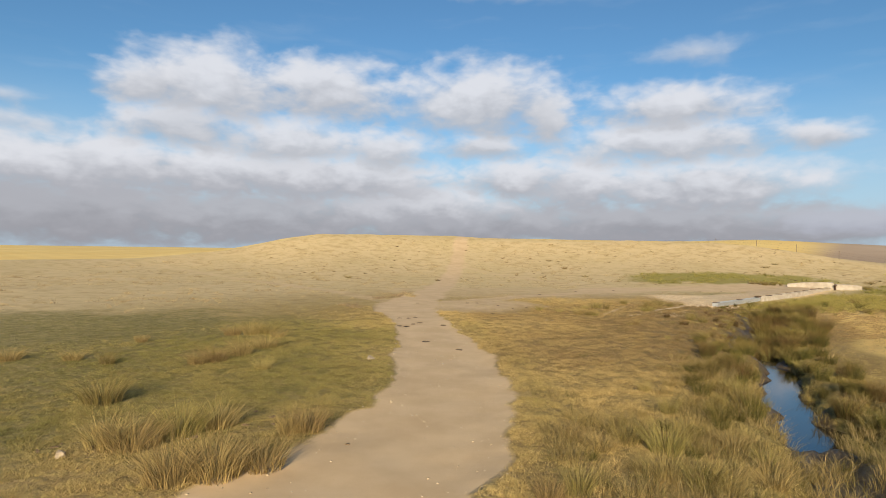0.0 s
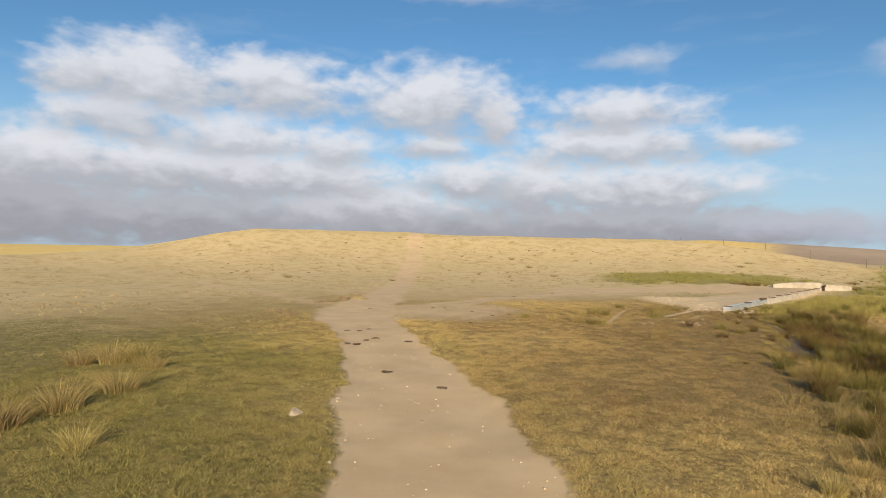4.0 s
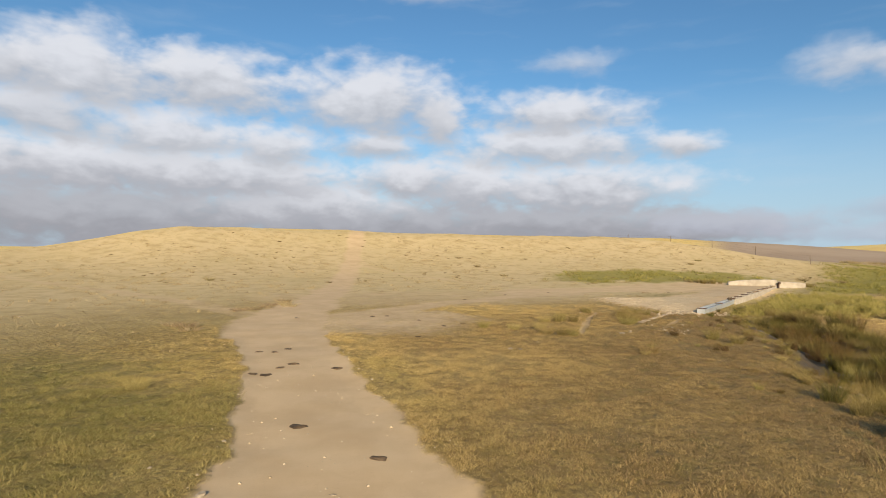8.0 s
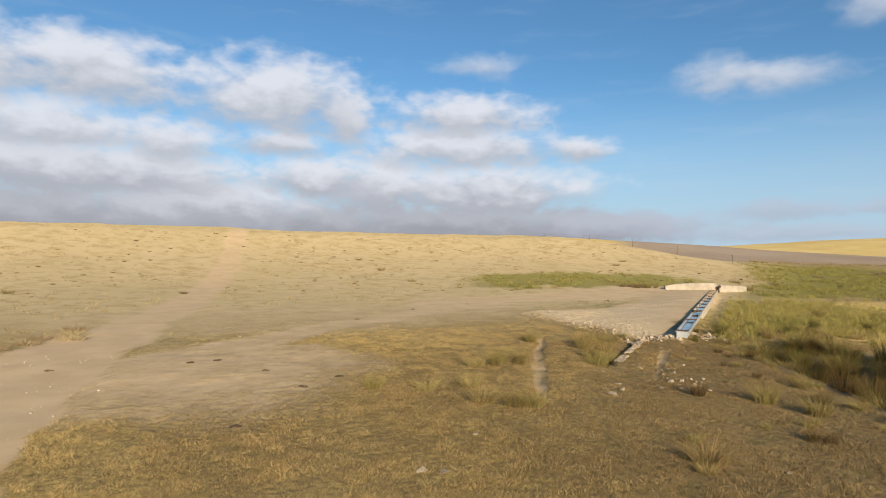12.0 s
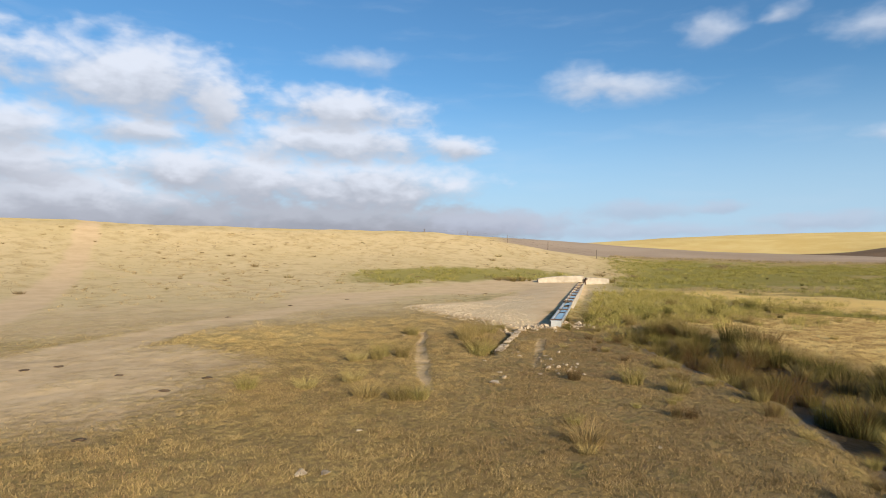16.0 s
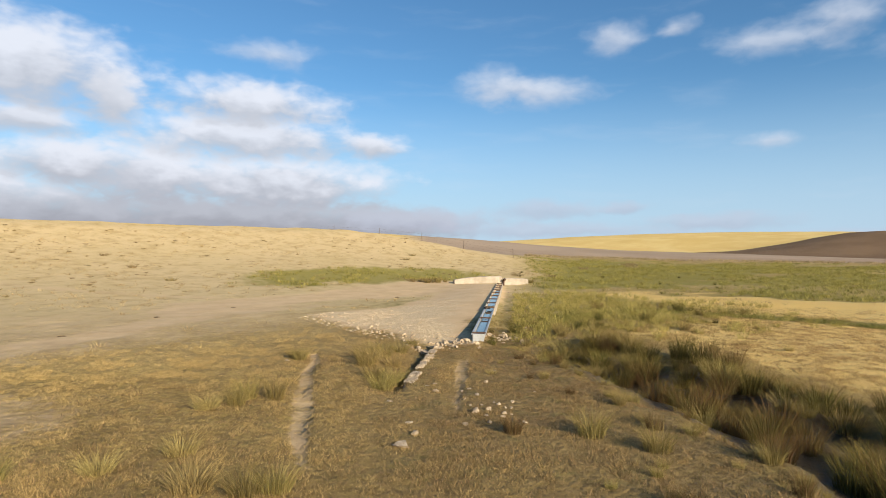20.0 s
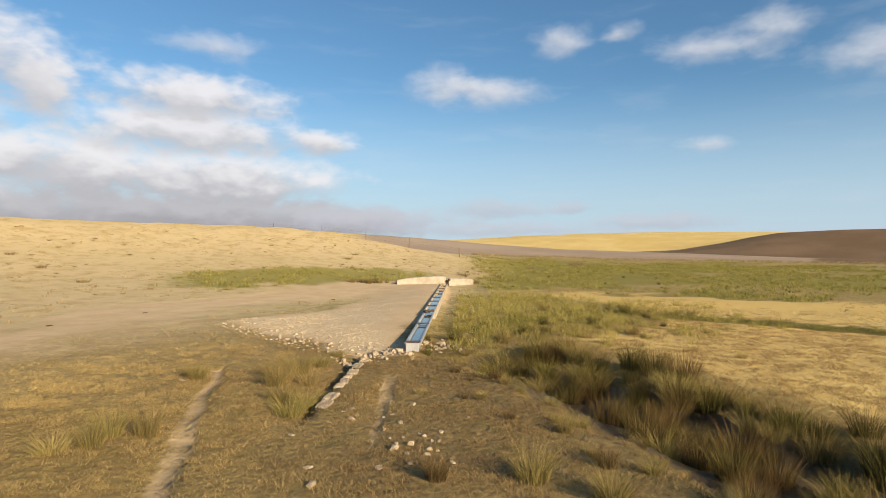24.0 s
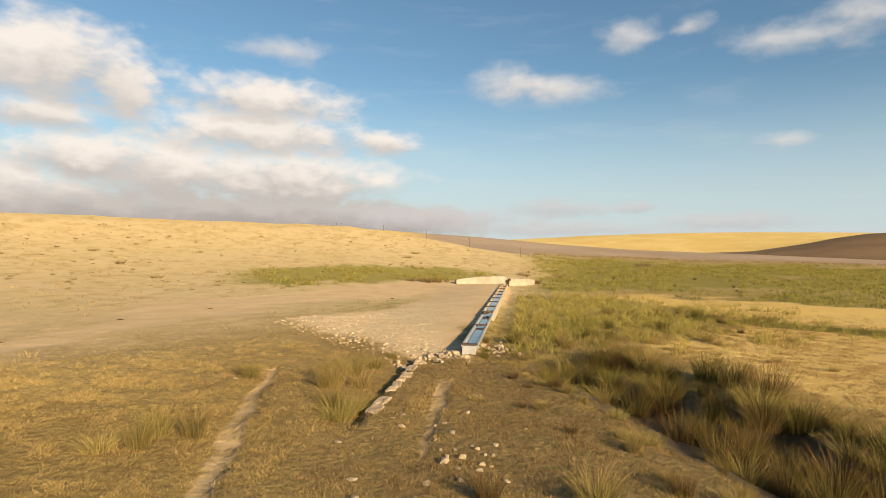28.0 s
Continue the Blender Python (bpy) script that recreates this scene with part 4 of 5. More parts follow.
# ---- rush tussocks ----
def blades(r, n, spread, height, width, lean, tint_a, tint_b, steps=3, tip=(1.25, 1.15, 0.95)):
    """Arching blades from one root: vertices, triangles and colours."""
    ang, rad = r.uniform(0, 2 * math.pi, n), spread * np.sqrt(r.random(n))
    bx, by = rad * np.cos(ang), rad * np.sin(ang)
    out = ang + r.normal(0, 0.5, n)
    h = height * (0.32 + 0.85 * r.random(n) ** 0.8)
    bend = lean * h * (0.25 + 0.75 * rad / spread) * r.uniform(0.5, 1.5, n)
    side = r.uniform(0, math.pi, n)
    vs, cs = [], []
    mixv = np.clip(r.normal(0.5, 0.4, n), 0, 1)[:, None]
    col = (np.array(tint_a) * (1 - mixv) + np.array(tint_b) * mixv) * r.uniform(0.55, 1.35, (n, 1))
    for k in range(steps):
        u = k / steps
        wk = width * (1 - 0.75 * u)
        cx, cy, cz = bx + bend * u ** 1.8 * np.cos(out), by + bend * u ** 1.8 * np.sin(out), h * u * (1 - 0.12 * u * lean)
        for s in (-1, 1):
            vs.append(np.stack((cx + s * wk / 2 * np.cos(side), cy + s * wk / 2 * np.sin(side), cz), -1))
            cs.append(col)
    vs.append(np.stack((bx + bend * np.cos(out), by + bend * np.sin(out), h * (1 - 0.12 * lean)), -1))
    cs.append(col * tip)
    per = 2 * steps + 1
    v = np.stack(vs, 1).reshape(-1, 3)
    c = np.stack(cs, 1).reshape(-1, 3)
    tri = []
    for k in range(steps - 1):
        a = 2 * k
        tri += [(a, a + 1, a + 3), (a, a + 3, a + 2)]
    tri.append((2 * steps - 2, 2 * steps - 1, 2 * steps))
    f = (np.array(tri)[None] + per * np.arange(n)[:, None, None]).reshape(-1, 3)
    return v, f, np.concatenate((c, np.ones((len(c), 1))), 1)


def tuft_mesh(name, seed, n, spread, height, width, lean, a, b, tip=(1.25, 1.15, 0.95)):
    v, f, c = blades(np.random.default_rng(seed), n, spread, height, width, lean, a, b, tip=tip)
    ob = sheet(name, v, f, M_RUSH, (("tint", c),))
    me = ob.data
    bpy.data.objects.remove(ob)
    return me


STRAW, RUSSET = (0.44, 0.335, 0.125), (0.13, 0.072, 0.03)
KINDS = {
    "straw": [tuft_mesh("grass_tussock", 100 + i, 390, 0.25, 0.50, 0.008, 0.85, STRAW, (0.30, 0.225, 0.085)) for i in range(4)],
    "olive": [tuft_mesh("sedge_tussock", 200 + i, 390, 0.25, 0.60, 0.0078, 0.72, (0.20, 0.165, 0.045), (0.36, 0.28, 0.10)) for i in range(4)],
    "green": [tuft_mesh("rush_tussock", 300 + i, 390, 0.24, 0.68, 0.0075, 0.5, (0.066, 0.066, 0.015), (0.16, 0.13, 0.034), tip=(2.4, 1.9, 1.4)) for i in range(4)],
    "russet": [tuft_mesh("rush_tussock", 400 + i, 380, 0.24, 0.70, 0.007, 0.45, RUSSET, (0.125, 0.10, 0.03), tip=(1.9, 1.5, 1.2)) for i in range(3)],
}
SAYS = {
    "straw": ("grass_tussock", "straw-yellow tussock of long dry grass in the pasture", "grass tussock"),
    "olive": ("sedge_tussock", "olive and straw sedge tussock rooted in turf", "sedge tussock"),
    "green": ("rush_tussock", "dark green rush tussock growing in the wet ditch", "rush tussock"),
    "russet": ("rush_tussock", "reddish-brown seeding rush tussock in the ditch", "rush tussock"),
}


def tussock(x, y, size, kind, rng, group):
    name, label, cat = SAYS[kind]
    ob = new(name, KINDS[kind][rng.randrange(len(KINDS[kind]))])
    size *= 0.78
    wide = size * rng.uniform(0.9, 1.3)
    ob.matrix_basis = pose(x, y, at_ground(x, y) - 0.02, 0, 0, rng.uniform(0, 360)) @ Matrix.Diagonal((wide, wide, size * rng.uniform(0.85, 1.15), 1))
    return tagged(ob, label, cat, group)


rng = random.Random(12)
LEFT_TUSSOCKS = [(-3.4, 6.4, 1.1), (-2.9, 6.6, 1.0), (-2.4, 7.0, 0.8), (-2.2, 8.7, 0.9), (-2.45, 8.5, 0.7), (-4.6, 7.6, 1.0), (-5.0, 7.6, 0.9), (-4.2, 8.3, 1.0), (-3.8, 8.8, 1.0), (-6.7, 10.2, 0.9), (-6.3, 14.5, 0.9), (-5.9, 15.4, 1.0),
                 (-5.6, 16.6, 0.9), (-6.6, 14.1, 0.8), (-4.7, 13.7, 0.6), (-7.0, 19.2, 0.9), (-7.6, 19.0, 0.8), (-6.5, 19.4, 0.8), (-8.9, 13.9, 0.6), (-10.1, 14.3, 0.6), (-11.7, 14.1, 0.7), (-9.9, 17.3, 0.5), (-5.9, 18.7, 0.7), (-4.0, 21.4, 0.5)]
for x, y, s in LEFT_TUSSOCKS:
    tussock(x, y, s * 1.5, "straw" if rng.random() < 0.7 else "olive", rng, "tussocks beside the track")
POOL_TUSSOCKS = [(2.6, 8.1, 1.1), (2.2, 8.6, 1.0), (3.1, 8.5, 1.1), (2.7, 9.4, 0.9), (4.5, 12.0, 0.8), (3.6, 8.1, 1.2), (4.3, 9.0, 1.1), (1.5, 6.2, 1.0), (1.9, 6.4, 1.0), (3.6, 6.7, 1.1), (4.7, 8.3, 1.0), (3.9, 6.6, 1.1), (4.6, 6.9, 1.0), (3.2, 7.0, 1.1), (4.4, 10.2, 0.9), (5.5, 10.8, 0.7), (8.3, 24.9, 0.5), (7.6, 23.9, 0.5)]
for x, y, s in POOL_TUSSOCKS:
    tussock(x, y, s * 0.85, rng.choice(("olive", "olive", "straw", "straw")), rng, "tussocks round the pool")
for i in range(90):
    x, y = rng.uniform(1.6, 8.5), rng.uniform(5.5, 14.5)
    dd = float(near_line(np.array(x), np.array(y), DITCH)[0])
    if 0.6 < dd and x < 1.6 + 0.62 * (y - 3) and (dd < 2.6 or y < 10):
        tussock(x, y, rng.uniform(0.35, 0.7), rng.choice(("olive", "straw", "straw", "green")), rng, "tussocks round the pool")
MID_TUSSOCKS = [(7.9, 24.2, 1.0), (12.0, 33.2, 1.0), (11.1, 32.4, 0.9), (11.5, 33.2, 0.9), (11.4, 32.7, 1.0), (11.8, 32.4, 0.9), (12.8, 33.6, 0.8), (5.5, 29.0, 0.8), (6.4, 29.0, 0.9), (7.3, 31.0, 0.9), (7.7, 30.8, 0.8), (8.4, 30.9, 0.9), (4.5, 29.3, 0.7), (11.2, 26.4, 0.9), (11.4, 25.5, 0.9), (10.2, 33.9, 0.8), (10.5, 30.8, 1.0), (10.9, 31.0, 0.9), (10.7, 31.4, 0.8), (8.0, 31.2, 0.9), (13.7, 34.3, 0.6), (6.9, 27.2, 0.8), (6.2, 27.8, 0.9), (6.6, 27.3, 0.7), (10.2, 34.2, 0.7)]
for x, y, s in MID_TUSSOCKS:
    tussock(x, y, s * 0.95, rng.choice(("olive", "olive", "straw")), rng, "tussocks before the trough")
FAR_TUSSOCKS = [(19.5, 34.0, 0.9), (20.5, 33.9, 0.9), (22.5, 34.7, 0.8), (24.1, 36.7, 0.9), (28.7, 36.8, 0.8), (28.8, 35.1, 1.0), (27.7, 33.3, 0.9), (29.3, 33.2, 1.3), (29.6, 32.6, 1.2), (26.2, 37.5, 0.9), (23.8, 33.5, 0.8), (22.9, 31.5, 0.7), (28.2, 34.4, 1.0), (28.0, 33.8, 0.9), (18.2, 34.8, 0.9), (18.6, 33.2, 1.0), (19.6, 32.6, 0.8)]
for x, y, s in FAR_TUSSOCKS:
    tussock(x, y, s, rng.choice(("olive", "olive", "green")), rng, "tussocks beyond the ditch")
# the ditch is lined with rushes
for i in range(300):
    k = rng.random() ** 0.62
    seg = min(int(k * 9), 8)
    a, b = Vector(DITCH[seg][:2]), Vector(DITCH[seg + 1][:2])
    p = a.lerp(b, rng.random())
    d = (b - a).normalized()
    n2 = Vector((d.y, -d.x))
    pool = seg < 4
    if not pool and rng.random() < 0.15:
        continue
    off = rng.choice((-1, 1)) * rng.uniform(0.6, 1.9) if pool else min(2.1, max(-0.6, rng.gauss(0.7, 0.75)))
    p = p + n2 * off
    tussock(p.x, p.y, rng.uniform(0.5, 0.9) if pool else rng.uniform(0.6, 1.2), rng.choice(("green", "green", "green", "olive", "olive", "olive", "russet")), rng, "rushes along the ditch")
# scattered sedge on the bank between the ditch and the darkened turf
for i in range(60):
    k = rng.uniform(4, 8.5)
    a, b = Vector(DITCH[int(k)][:2]), Vector(DITCH[int(k) + 1][:2])
    p, d = a.lerp(b, k % 1), (b - a).normalized()
    p = p - Vector((d.y, -d.x)) * (0.8 + abs(rng.gauss(0, 1.3)))
    tussock(p.x, p.y, rng.uniform(0.25, 0.6), rng.choice(("olive", "olive", "straw", "russet")), rng, "sedge on the ditch bank")
# weeds at the trough's foot, behind the headwall and along the brook
for x, y, size in [(15.72, 33.3, 0.45), (15.95, 33.5, 0.35), (16.3, 33.85, 0.4), (17.3, 35.0, 0.4), (29.6, 53.7, 1.0), (28.9, 54.0, 0.9), (30.2, 53.6, 0.7), (36.2, 51.0, 0.8)]:
    tussock(x, y, size, "green" if size < 0.5 else "olive", rng, "weeds at the trough")
# thinner rushes on the marshy ground beyond the trough
for i in range(130):
    x, y = rng.gauss(21.5, 3.6), rng.gauss(36.5, 4.0)
    if inside(np.array(x), np.array(y), GRAVEL) < -1.0 and (x - 15.45) * 0.703 - (y - 33.55) * 0.711 > 0.9:
        tussock(x, y, rng.uniform(0.25, 0.65), rng.choice(("olive", "straw", "green")), rng, "tussocks beyond the ditch")
for i in range(22):
    x, y = rng.uniform(33, 62), rng.uniform(40, 58)
    tussock(x, y, rng.uniform(0.25, 0.5), rng.choice(("olive", "green")), rng, "tussocks on the far meadow")


# ---- weeds and shrubs on the slope ----
def shrub_mesh(seed, dry):
    r = np.random.default_rng(seed)
    a, b = ((0.34, 0.25, 0.13), (0.46, 0.36, 0.2)) if dry else ((0.20, 0.15, 0.06), (0.34, 0.26, 0.12))
    v, f, c = blades(r, 110, 0.42, 0.42, 0.03, 1.2, a, b)
    ob = sheet("low_shrub", v, f, M_RUSH, (("tint", c),))
    me = ob.data
    bpy.data.objects.remove(ob)
    return me


SHRUBS = [shrub_mesh(600 + i, False) for i in range(3)]
WEEDS = [shrub_mesh(700 + i, True) for i in range(2)]
rng = random.Random(33)
for i in range(290):
    a_, r_ = rng.uniform(-32, 42), rng.uniform(34, 61)
    x, y = QX + r_ * math.sin(radians(a_)), QY + r_ * math.cos(radians(a_))
    cov = covers(np.array(x), np.array(y))[0]
    if cov[0] > 0.55 or cov[2] > 0.2:
        continue
    ob = new("low_shrub", SHRUBS[rng.randrange(3)])
    s = rng.uniform(0.12, 0.36) * (2.2 if rng.random() < 0.04 else 1.0)
    ob.matrix_basis = pose(x, y, at_ground(x, y) - 0.02, 0, 0, rng.uniform(0, 360)) @ Matrix.Diagonal((s, s, s * 1.1, 1))
    tagged(ob, "low brownish shrub tuft on the dry slope", "shrub", "shrubs on the slope")
for x, y in [(-3.9, 38.6), (-3.3, 39.4), (-3.0, 38.4), (-4.4, 36.6), (-4.9, 36.2), (-5.6, 30.5), (-5.2, 29.6), (-6.1, 31.0), (-3.5, 40.5), (-4.0, 37.7)]:
    ob = new("dry_weed", WEEDS[rng.randrange(2)])
    ob.matrix_basis = pose(x, y, at_ground(x, y) - 0.02, 0, 0, rng.uniform(0, 360)) @ Matrix.Diagonal((0.8, 0.8, 0.55, 1))
    tagged(ob, "bleached dry weed clump at the track's edge", "weed", "weeds at the track")


# ---- fence over the brow ----
def build_fence():
    pts = [(49.5, 66.0), (46.6, 70.9), (44.2, 75.6), (41.5, 80.5), (38.0, 85.5), (34.0, 90.5), (29.5, 95.0)]
    rng = random.Random(3)
    first = Vector((*pts[0], at_ground(*pts[0])))
    fence = new("wire_fence")
    fence.location = first
    tagged(fence, "wire fence with thin weathered posts along the brow", "fence")
    bm = bmesh.new()
    bmesh.ops.create_cone(bm, cap_ends=True, segments=8, radius1=0.034, radius2=0.027, depth=1.25)
    for v in bm.verts:
        v.co += noise.noise_vector(v.co * 5) * 0.012
    post = mesh_from("post", bm, M_WOOD)
    tops = []
    for x, y in pts:
        p = Vector((x, y, at_ground(x, y)))
        part("post", post, M_WOOD, fence, "", pose(x - first.x, y - first.y, p.z - first.z + 0.40, rng.uniform(-4, 4), rng.uniform(-4, 4), rng.uniform(0, 90)))
        tops.append(p - first)
    for h in (0.35, 0.62, 0.9):
        cu = bpy.data.curves.new("wire", "CURVE")
        cu.dimensions, cu.bevel_depth = "3D", 0.0025
        sp = cu.splines.new("POLY")
        sp.points.add(len(tops) - 1)
        for q, p in zip(sp.points, tops):
            q.co = (p.x, p.y, p.z + h, 1)
        cu.materials.append(M_RUST)
        w = new("wire", cu)
        w.parent = fence


build_fence()


# ---- short grass over the near ground ----
NEAR_WALK = [(-1, 7), (0, 14), (3, 22), (9, 29), (16, 29), (24, 28)]


def short_grass(name, count, lo, hi, seed, tall, label):
    r = np.random.default_rng(seed)
    x, y = r.uniform(lo[0], hi[0], count), r.uniform(lo[1], hi[1], count)
    cov, fld = covers(x, y)
    patch = fbm(x / 0.28, y / 0.28, 71, 2)
    thick = (1 - smooth(cov[:, 0] + 0.5 * (patch - 0.5), 0.28, 0.62)) * (1 - cov[:, 2]) * (1 - smooth(cov[:, 3], 0.4, 0.8)) * (0.42 + 0.7 * smooth(patch, 0.3, 0.62))
    thick = thick * (1 - smooth(near_line(x, y, NEAR_WALK)[0] + 5 * (fbm(x / 4, y / 4, 91) - 0.5), 4.5, 13.0))
    keep = r.random(count) < thick
    x, y, cov, fld, patch = x[keep], y[keep], cov[keep], fld[keep], patch[keep]
    n, per = len(x), 5
    bx = np.repeat(x, per) + r.normal(0, 0.035, n * per)
    by = np.repeat(y, per) + r.normal(0, 0.035, n * per)
    gz = np.repeat(land(x, y), per) - 0.008
    h = tall * np.repeat((0.6 + 0.9 * smooth(patch, 0.4, 0.7)) * (1 - 0.42 * fld[:, 3]), per) * r.uniform(0.5, 1.3, n * per)
    ang, ln = r.uniform(0, 2 * math.pi, n * per), h * r.uniform(0.25, 1.6, n * per)
    sd, w = r.uniform(0, math.pi, n * per), r.uniform(0.0025, 0.0055, n * per)
    a = np.stack((bx - w * np.cos(sd), by - w * np.sin(sd), gz), -1)
    b = np.stack((bx + w * np.cos(sd), by + w * np.sin(sd), gz), -1)
    c = np.stack((bx + ln * np.cos(ang), by + ln * np.sin(ang), gz + h), -1)
    v = np.stack((a, b, c), 1).reshape(-1, 3)
    f = np.arange(len(v)).reshape(-1, 3)
    g = np.clip(cov[:, 1] * 1.1 - 0.04 + 0.5 * (fbm(x / 1.7, y / 1.7, 81) - 0.5) + r.normal(0, 0.12, n), 0, 0.9)[:, None]
    tone = np.array((0.51, 0.375, 0.15)) * (1 - g) + np.array((0.17, 0.165, 0.04)) * g
    # blades take the same painted cloud shade as the turf below
    t = 0.92 * fld[:, 3:4]
    tone = tone * (1 - t) + t * (np.array((0.30, 0.208, 0.09)) * (1 - 0.55 * g) + np.array((0.11, 0.105, 0.032)) * 0.55 * g)
    tone = np.repeat(tone * r.uniform(0.6, 1.4, (n, 1)), 3 * per, 0)
    ob = sheet(name, v, f, M_GRASS, (("tint", np.concatenate((tone, np.ones((len(tone), 1))), 1)),))
    return tagged(ob, label, "grass", kind="stuff")


short_grass("short_grass", 360000, (-17, 3), (13, 24), 1, 0.046, "grazed short grass, straw yellow and dull green")
short_grass("short_grass", 230000, (-12, 24), (13, 44), 2, 0.046, "grazed short grass, straw yellow with green flecks")
short_grass("short_grass", 260000, (13, 14), (40, 42), 3, 0.046, "dry yellow pasture grass beyond the ditch")


# ---- longer grass: tufts too many to count ----
def tuft_field(name, x, y, per, spread, height, width, lean, low, high, seed, label):
    """Loose tufts at the given places, each of a few bent blades, all in one mesh."""
    r = np.random.default_rng(seed)
    n = len(x)
    size = np.repeat(r.uniform(0.55, 1.25, n), per)
    ang, rad = r.uniform(0, 2 * math.pi, n * per), spread * size * np.sqrt(r.random(n * per))
    bx, by = np.repeat(x, per) + rad * np.cos(ang), np.repeat(y, per) + rad * np.sin(ang)
    bz = np.repeat(land(x, y), per) - 0.015
    h = height * size * r.uniform(0.5, 1.2, n * per)
    out, bend = ang + r.normal(0, 0.6, n * per), lean * h * r.uniform(0.3, 1.3, n * per)
    sd, w = r.uniform(0, math.pi, n * per), width * r.uniform(0.6, 1.2, n * per)
    cx, cy, ox, oy = np.cos(sd) * w / 2, np.sin(sd) * w / 2, bend * np.cos(out), bend * np.sin(out)
    v = np.stack((np.stack((bx - cx, by - cy, bz), -1), np.stack((bx + cx, by + cy, bz), -1),
                  np.stack((bx + 0.3 * ox - 0.7 * cx, by + 0.3 * oy - 0.7 * cy, bz + 0.55 * h), -1), np.stack((bx + 0.3 * ox + 0.7 * cx, by + 0.3 * oy + 0.7 * cy, bz + 0.55 * h), -1),
                  np.stack((bx + ox, by + oy, bz + h * 0.95), -1)), 1).reshape(-1, 3)
    f = (np.array(((0, 1, 3), (0, 3, 2), (2, 3, 4)))[None] + 5 * np.arange(n * per)[:, None, None]).reshape(-1, 3)
    k = np.clip(np.repeat(r.random(n), per) + r.normal(0, 0.2, n * per), 0, 1)[:, None]
    tone = (np.array(low) * (1 - k) + np.array(high) * k) * r.uniform(0.6, 1.3, (n * per, 1))
    tone = np.repeat(tone, 5, 0)
    ob = sheet(name, v, f, M_GRASS, (("tint", np.concatenate((tone, np.ones((len(tone), 1))), 1)),))
    return tagged(ob, label, "grass", kind="stuff")


def scatter(seed, count, lo, hi, allow):
    """Random places in a stretch of the plan, kept where allow says so."""
    r = np.random.default_rng(seed)
    x, y = r.uniform(lo[0], hi[0], count), r.uniform(lo[1], hi[1], count)
    keep = r.random(count) < allow(x, y)
    return x[keep], y[keep]


def marsh(x, y):
    d, _, side = near_line(x, y, [tuple(TROUGH_A[:2]), tuple(TROUGH_B[:2])])
    wet = smooth(-np.hypot((x - 24.5) / 10.5, (y - 40.0) / 10.0) + 0.8 * (fbm(x / 1.6, y / 1.6, 95) - 0.5), -1.1, -0.4)
    return wet * (side > 0) * (d > 1.0)


def poolside(x, y):
    d, w, _ = near_line(x, y, DITCH)
    t, wt_, side = near_line(x, y, TRACK)
    near = np.maximum(1 - smooth(d, 1.2, 3.2), smooth(-y, -12.5, -8.5) * (x > 1.8))
    return near * ((d > 0.4) | (y < 8.2)) * (side > 0) * (t > wt_ + 0.6) * smooth(fbm(x / 0.9, y / 0.9, 97, 3), 0.32, 0.6) * smooth(y, -1.0, 4.0) * smooth(-x - 0.4 * y, -15.0, -11.0)


def green_band(x, y):
    cov, fld = covers(x, y)
    r_, a_ = polar(x, y)
    return smooth(cov[:, 1], 0.3, 0.6) * (r_ > 32) * (a_ > 8) * (cov[:, 0] < 0.4) * smooth(fbm(x / 3.0, y / 3.0, 99, 3), 0.3, 0.6)


def dry_slope(x, y):
    cov, fld = covers(x, y)
    r_, a_ = polar(x, y)
    return (1 - smooth(cov[:, 0], 0.25, 0.5)) * (r_ < 63) * (cov[:, 1] < 0.45) * smooth(fbm(x / 2.2, y / 2.2, 101, 3), 0.38, 0.62) * smooth(near_line(x, y, NEAR_WALK)[0], 6.0, 12.0)


def in_turf_shade(x, y):
    cov, fld = covers(x, y)
    return smooth(fld[:, 3], 0.15, 0.6) * (1 - smooth(cov[:, 3], 0.3, 0.6)) * (1 - smooth(cov[:, 0], 0.3, 0.5)) * (1 - cov[:, 2]) * (0.25 + 0.75 * smooth(fbm(x / 0.7, y / 0.7, 103, 3), 0.42, 0.6)) * (near_line(x, y, NEAR_WALK)[0] < 9)


def brookside(x, y):
    d, w, _ = near_line(x, y, BROOK)
    return 1 - smooth(d, 0.3, 1.1)


# brown and olive tufts, coloured dark to carry the painted cloud shade
x, y = scatter(16, 26000, (1.0, 13.0), (18.0, 34.0), in_turf_shade)
tuft_field("trodden_grass", x, y, 9, 0.085, 0.085, 0.0065, 0.8, (0.14, 0.115, 0.04), (0.37, 0.25, 0.11), 26, "short brown and olive grass tufts, coloured darker for cloud shade")
x, y = scatter(17, 9000, (19.0, 17.0), (34.0, 39.0), brookside)
tuft_field("brook_grass", x, y, 14, 0.14, 0.2, 0.012, 0.8, (0.13, 0.15, 0.03), (0.30, 0.28, 0.07), 27, "fresh green grass along the little brook")
x, y = scatter(11, 4200, (14.0, 28.0), (38.0, 52.0), marsh)
tuft_field("marsh_grass", x, y, 34, 0.17, 0.32, 0.011, 0.9, (0.25, 0.225, 0.045), (0.52, 0.435, 0.13), 21, "loose olive and straw grass on the marshy ground")
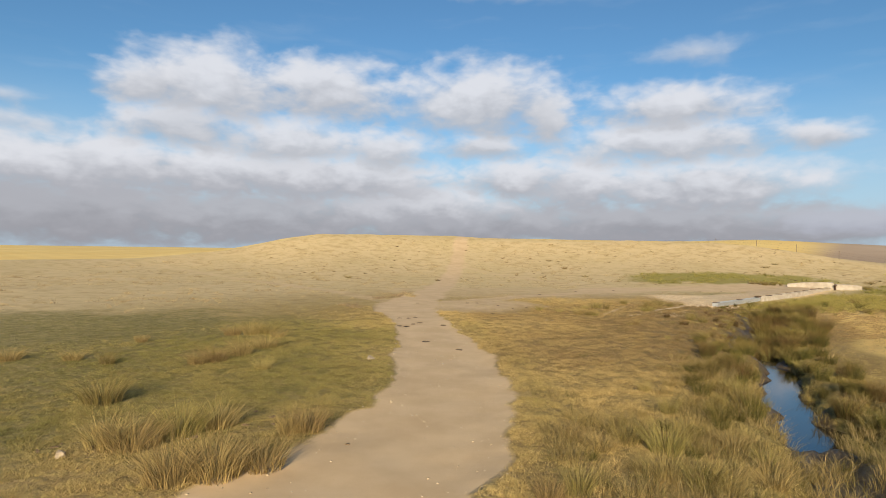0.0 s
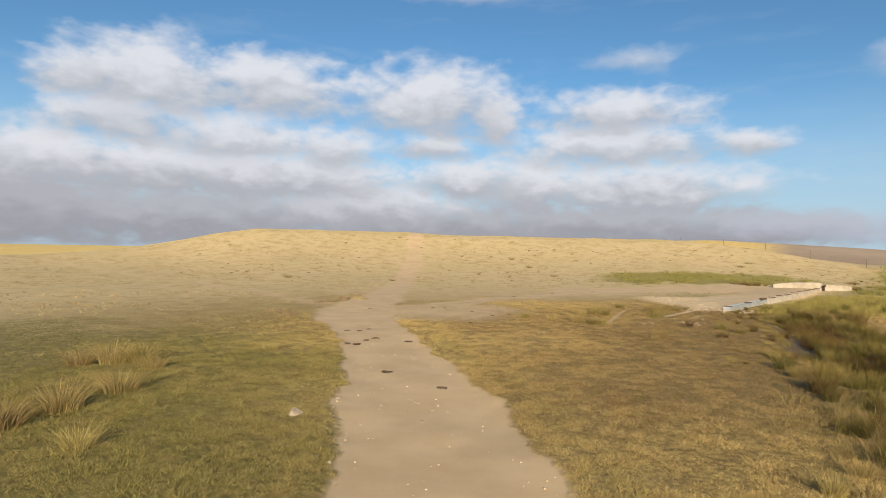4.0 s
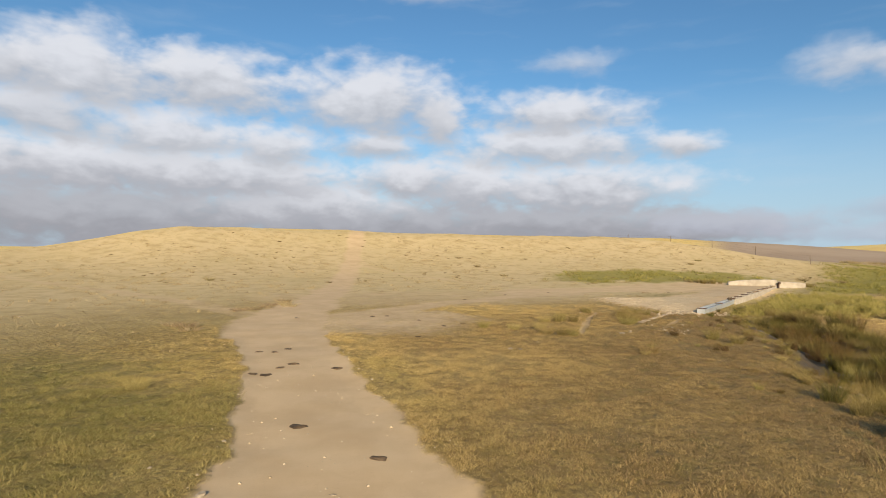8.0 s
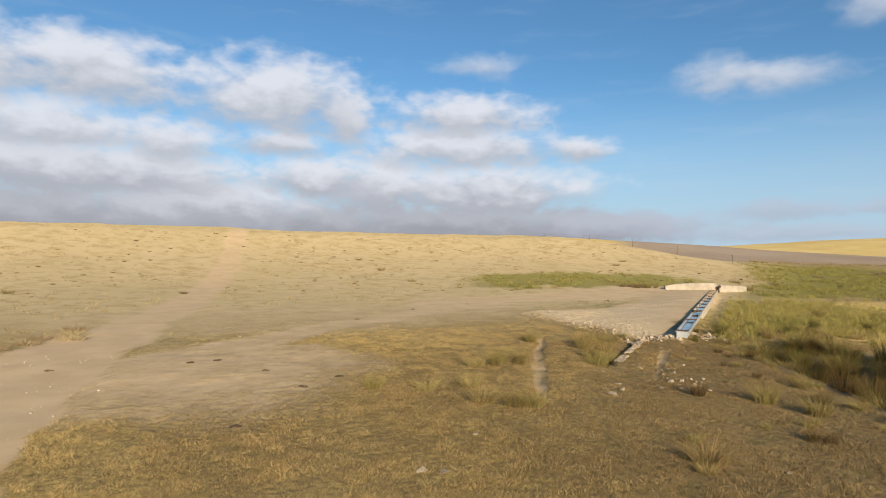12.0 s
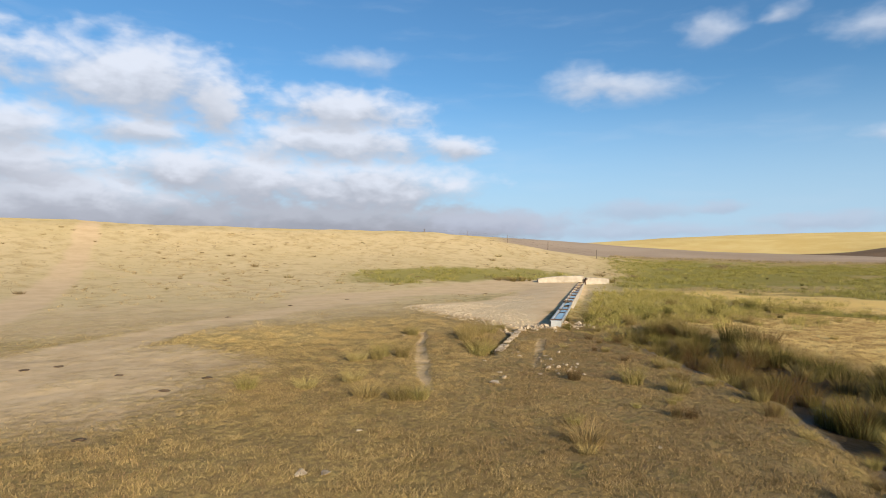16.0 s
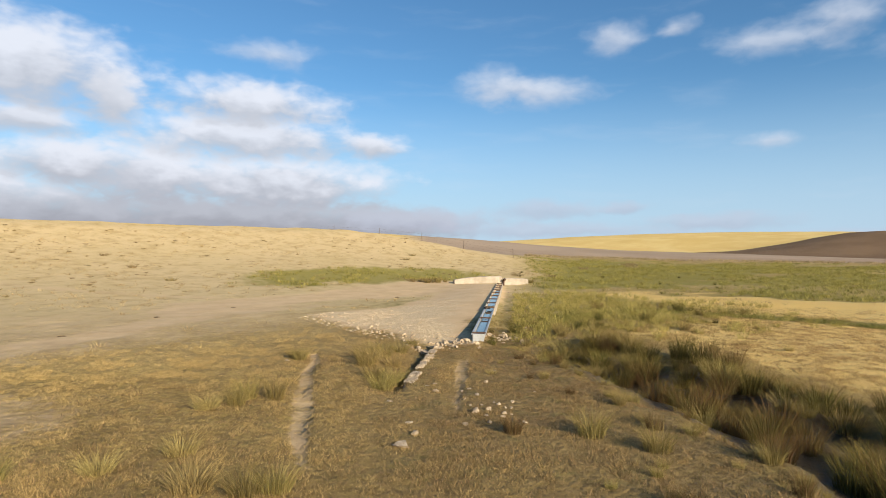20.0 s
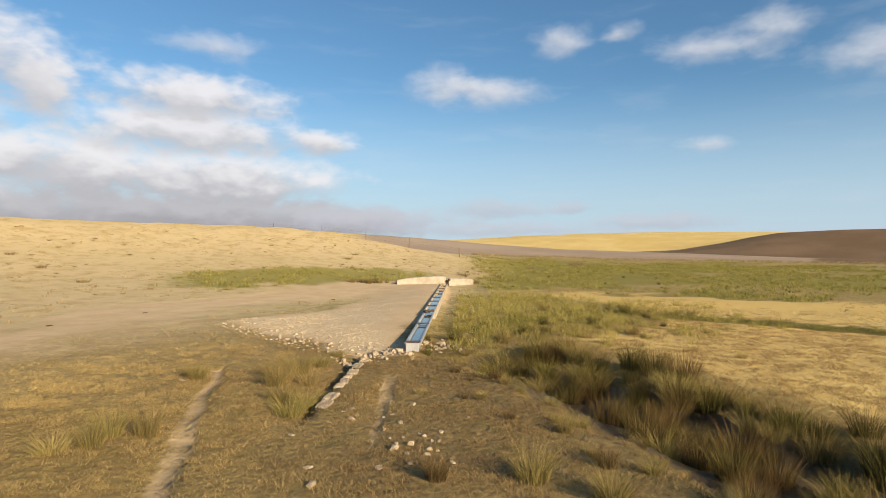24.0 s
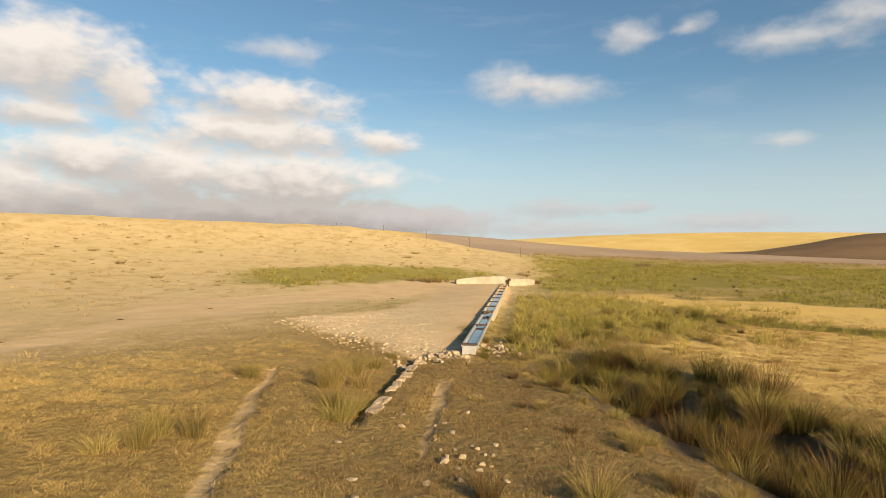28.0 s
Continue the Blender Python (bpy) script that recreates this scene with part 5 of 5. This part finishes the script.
x, y = scatter(12, 7600, (0.0, -1.0), (14.0, 20.0), poolside)
tuft_field("poolside_grass", x, y, 34, 0.14, 0.26, 0.008, 1.0, (0.21, 0.18, 0.05), (0.45, 0.35, 0.14), 22, "rough olive and straw grass round the pool")
x, y = scatter(13, 24000, (12, 30), (120, 78), green_band)
tuft_field("meadow_grass", x, y, 12, 0.22, 0.22, 0.03, 0.9, (0.17, 0.165, 0.03), (0.42, 0.36, 0.095), 23, "rough green and yellow meadow grass")
x, y = scatter(14, 13000, (-38, 14), (46, 82), dry_slope)
tuft_field("slope_grass", x, y, 10, 0.16, 0.14, 0.02, 1.1, (0.26, 0.19, 0.085), (0.54, 0.41, 0.19), 24, "sparse dry grass tufts on the slope")


# dry grass left standing along the edge of the ploughland, and bushes on the far meadow
r_ = np.random.default_rng(15)
a_ = r_.uniform(46, 100, 1300)
edge_r = np.interp(a_, (30, 42, 55, 75, 100), (66, 78, 112, 122, 124)) + r_.normal(0, 1.2, 1300)
x, y = QX + edge_r * np.sin(np.radians(a_)), QY + edge_r * np.cos(np.radians(a_))
tuft_field("field_edge_grass", x, y, 10, 0.35, 0.42, 0.05, 0.8, (0.24, 0.19, 0.08), (0.56, 0.44, 0.21), 25, "standing dry grass along the edge of the ploughland")
rng = random.Random(61)
for x, y, s in [(65.5, 61.5, 1.2), (67, 63.0, 1.4), (69.0, 64.5, 1.3), (71.5, 66.0, 1.1), (63.5, 60.5, 0.9), (54, 60, 0.8), (95, 48, 0.9), (99, 44, 1.0), (102, 42, 1.0), (88, 52, 0.8), (40, 56, 0.9), (43, 55, 0.8), (29.2, 54.3, 1.0), (28.4, 54.9, 0.9), (36.6, 51.5, 0.9)]:
    ob = new("low_shrub", SHRUBS[rng.randrange(3)])
    ob.matrix_basis = pose(x, y, at_ground(x, y) - 0.03, 0, 0, rng.uniform(0, 360)) @ Matrix.Diagonal((s * 1.3, s * 1.3, s, 1))
    tagged(ob, "low olive-brown bush on the meadow", "shrub", "bushes on the meadow")
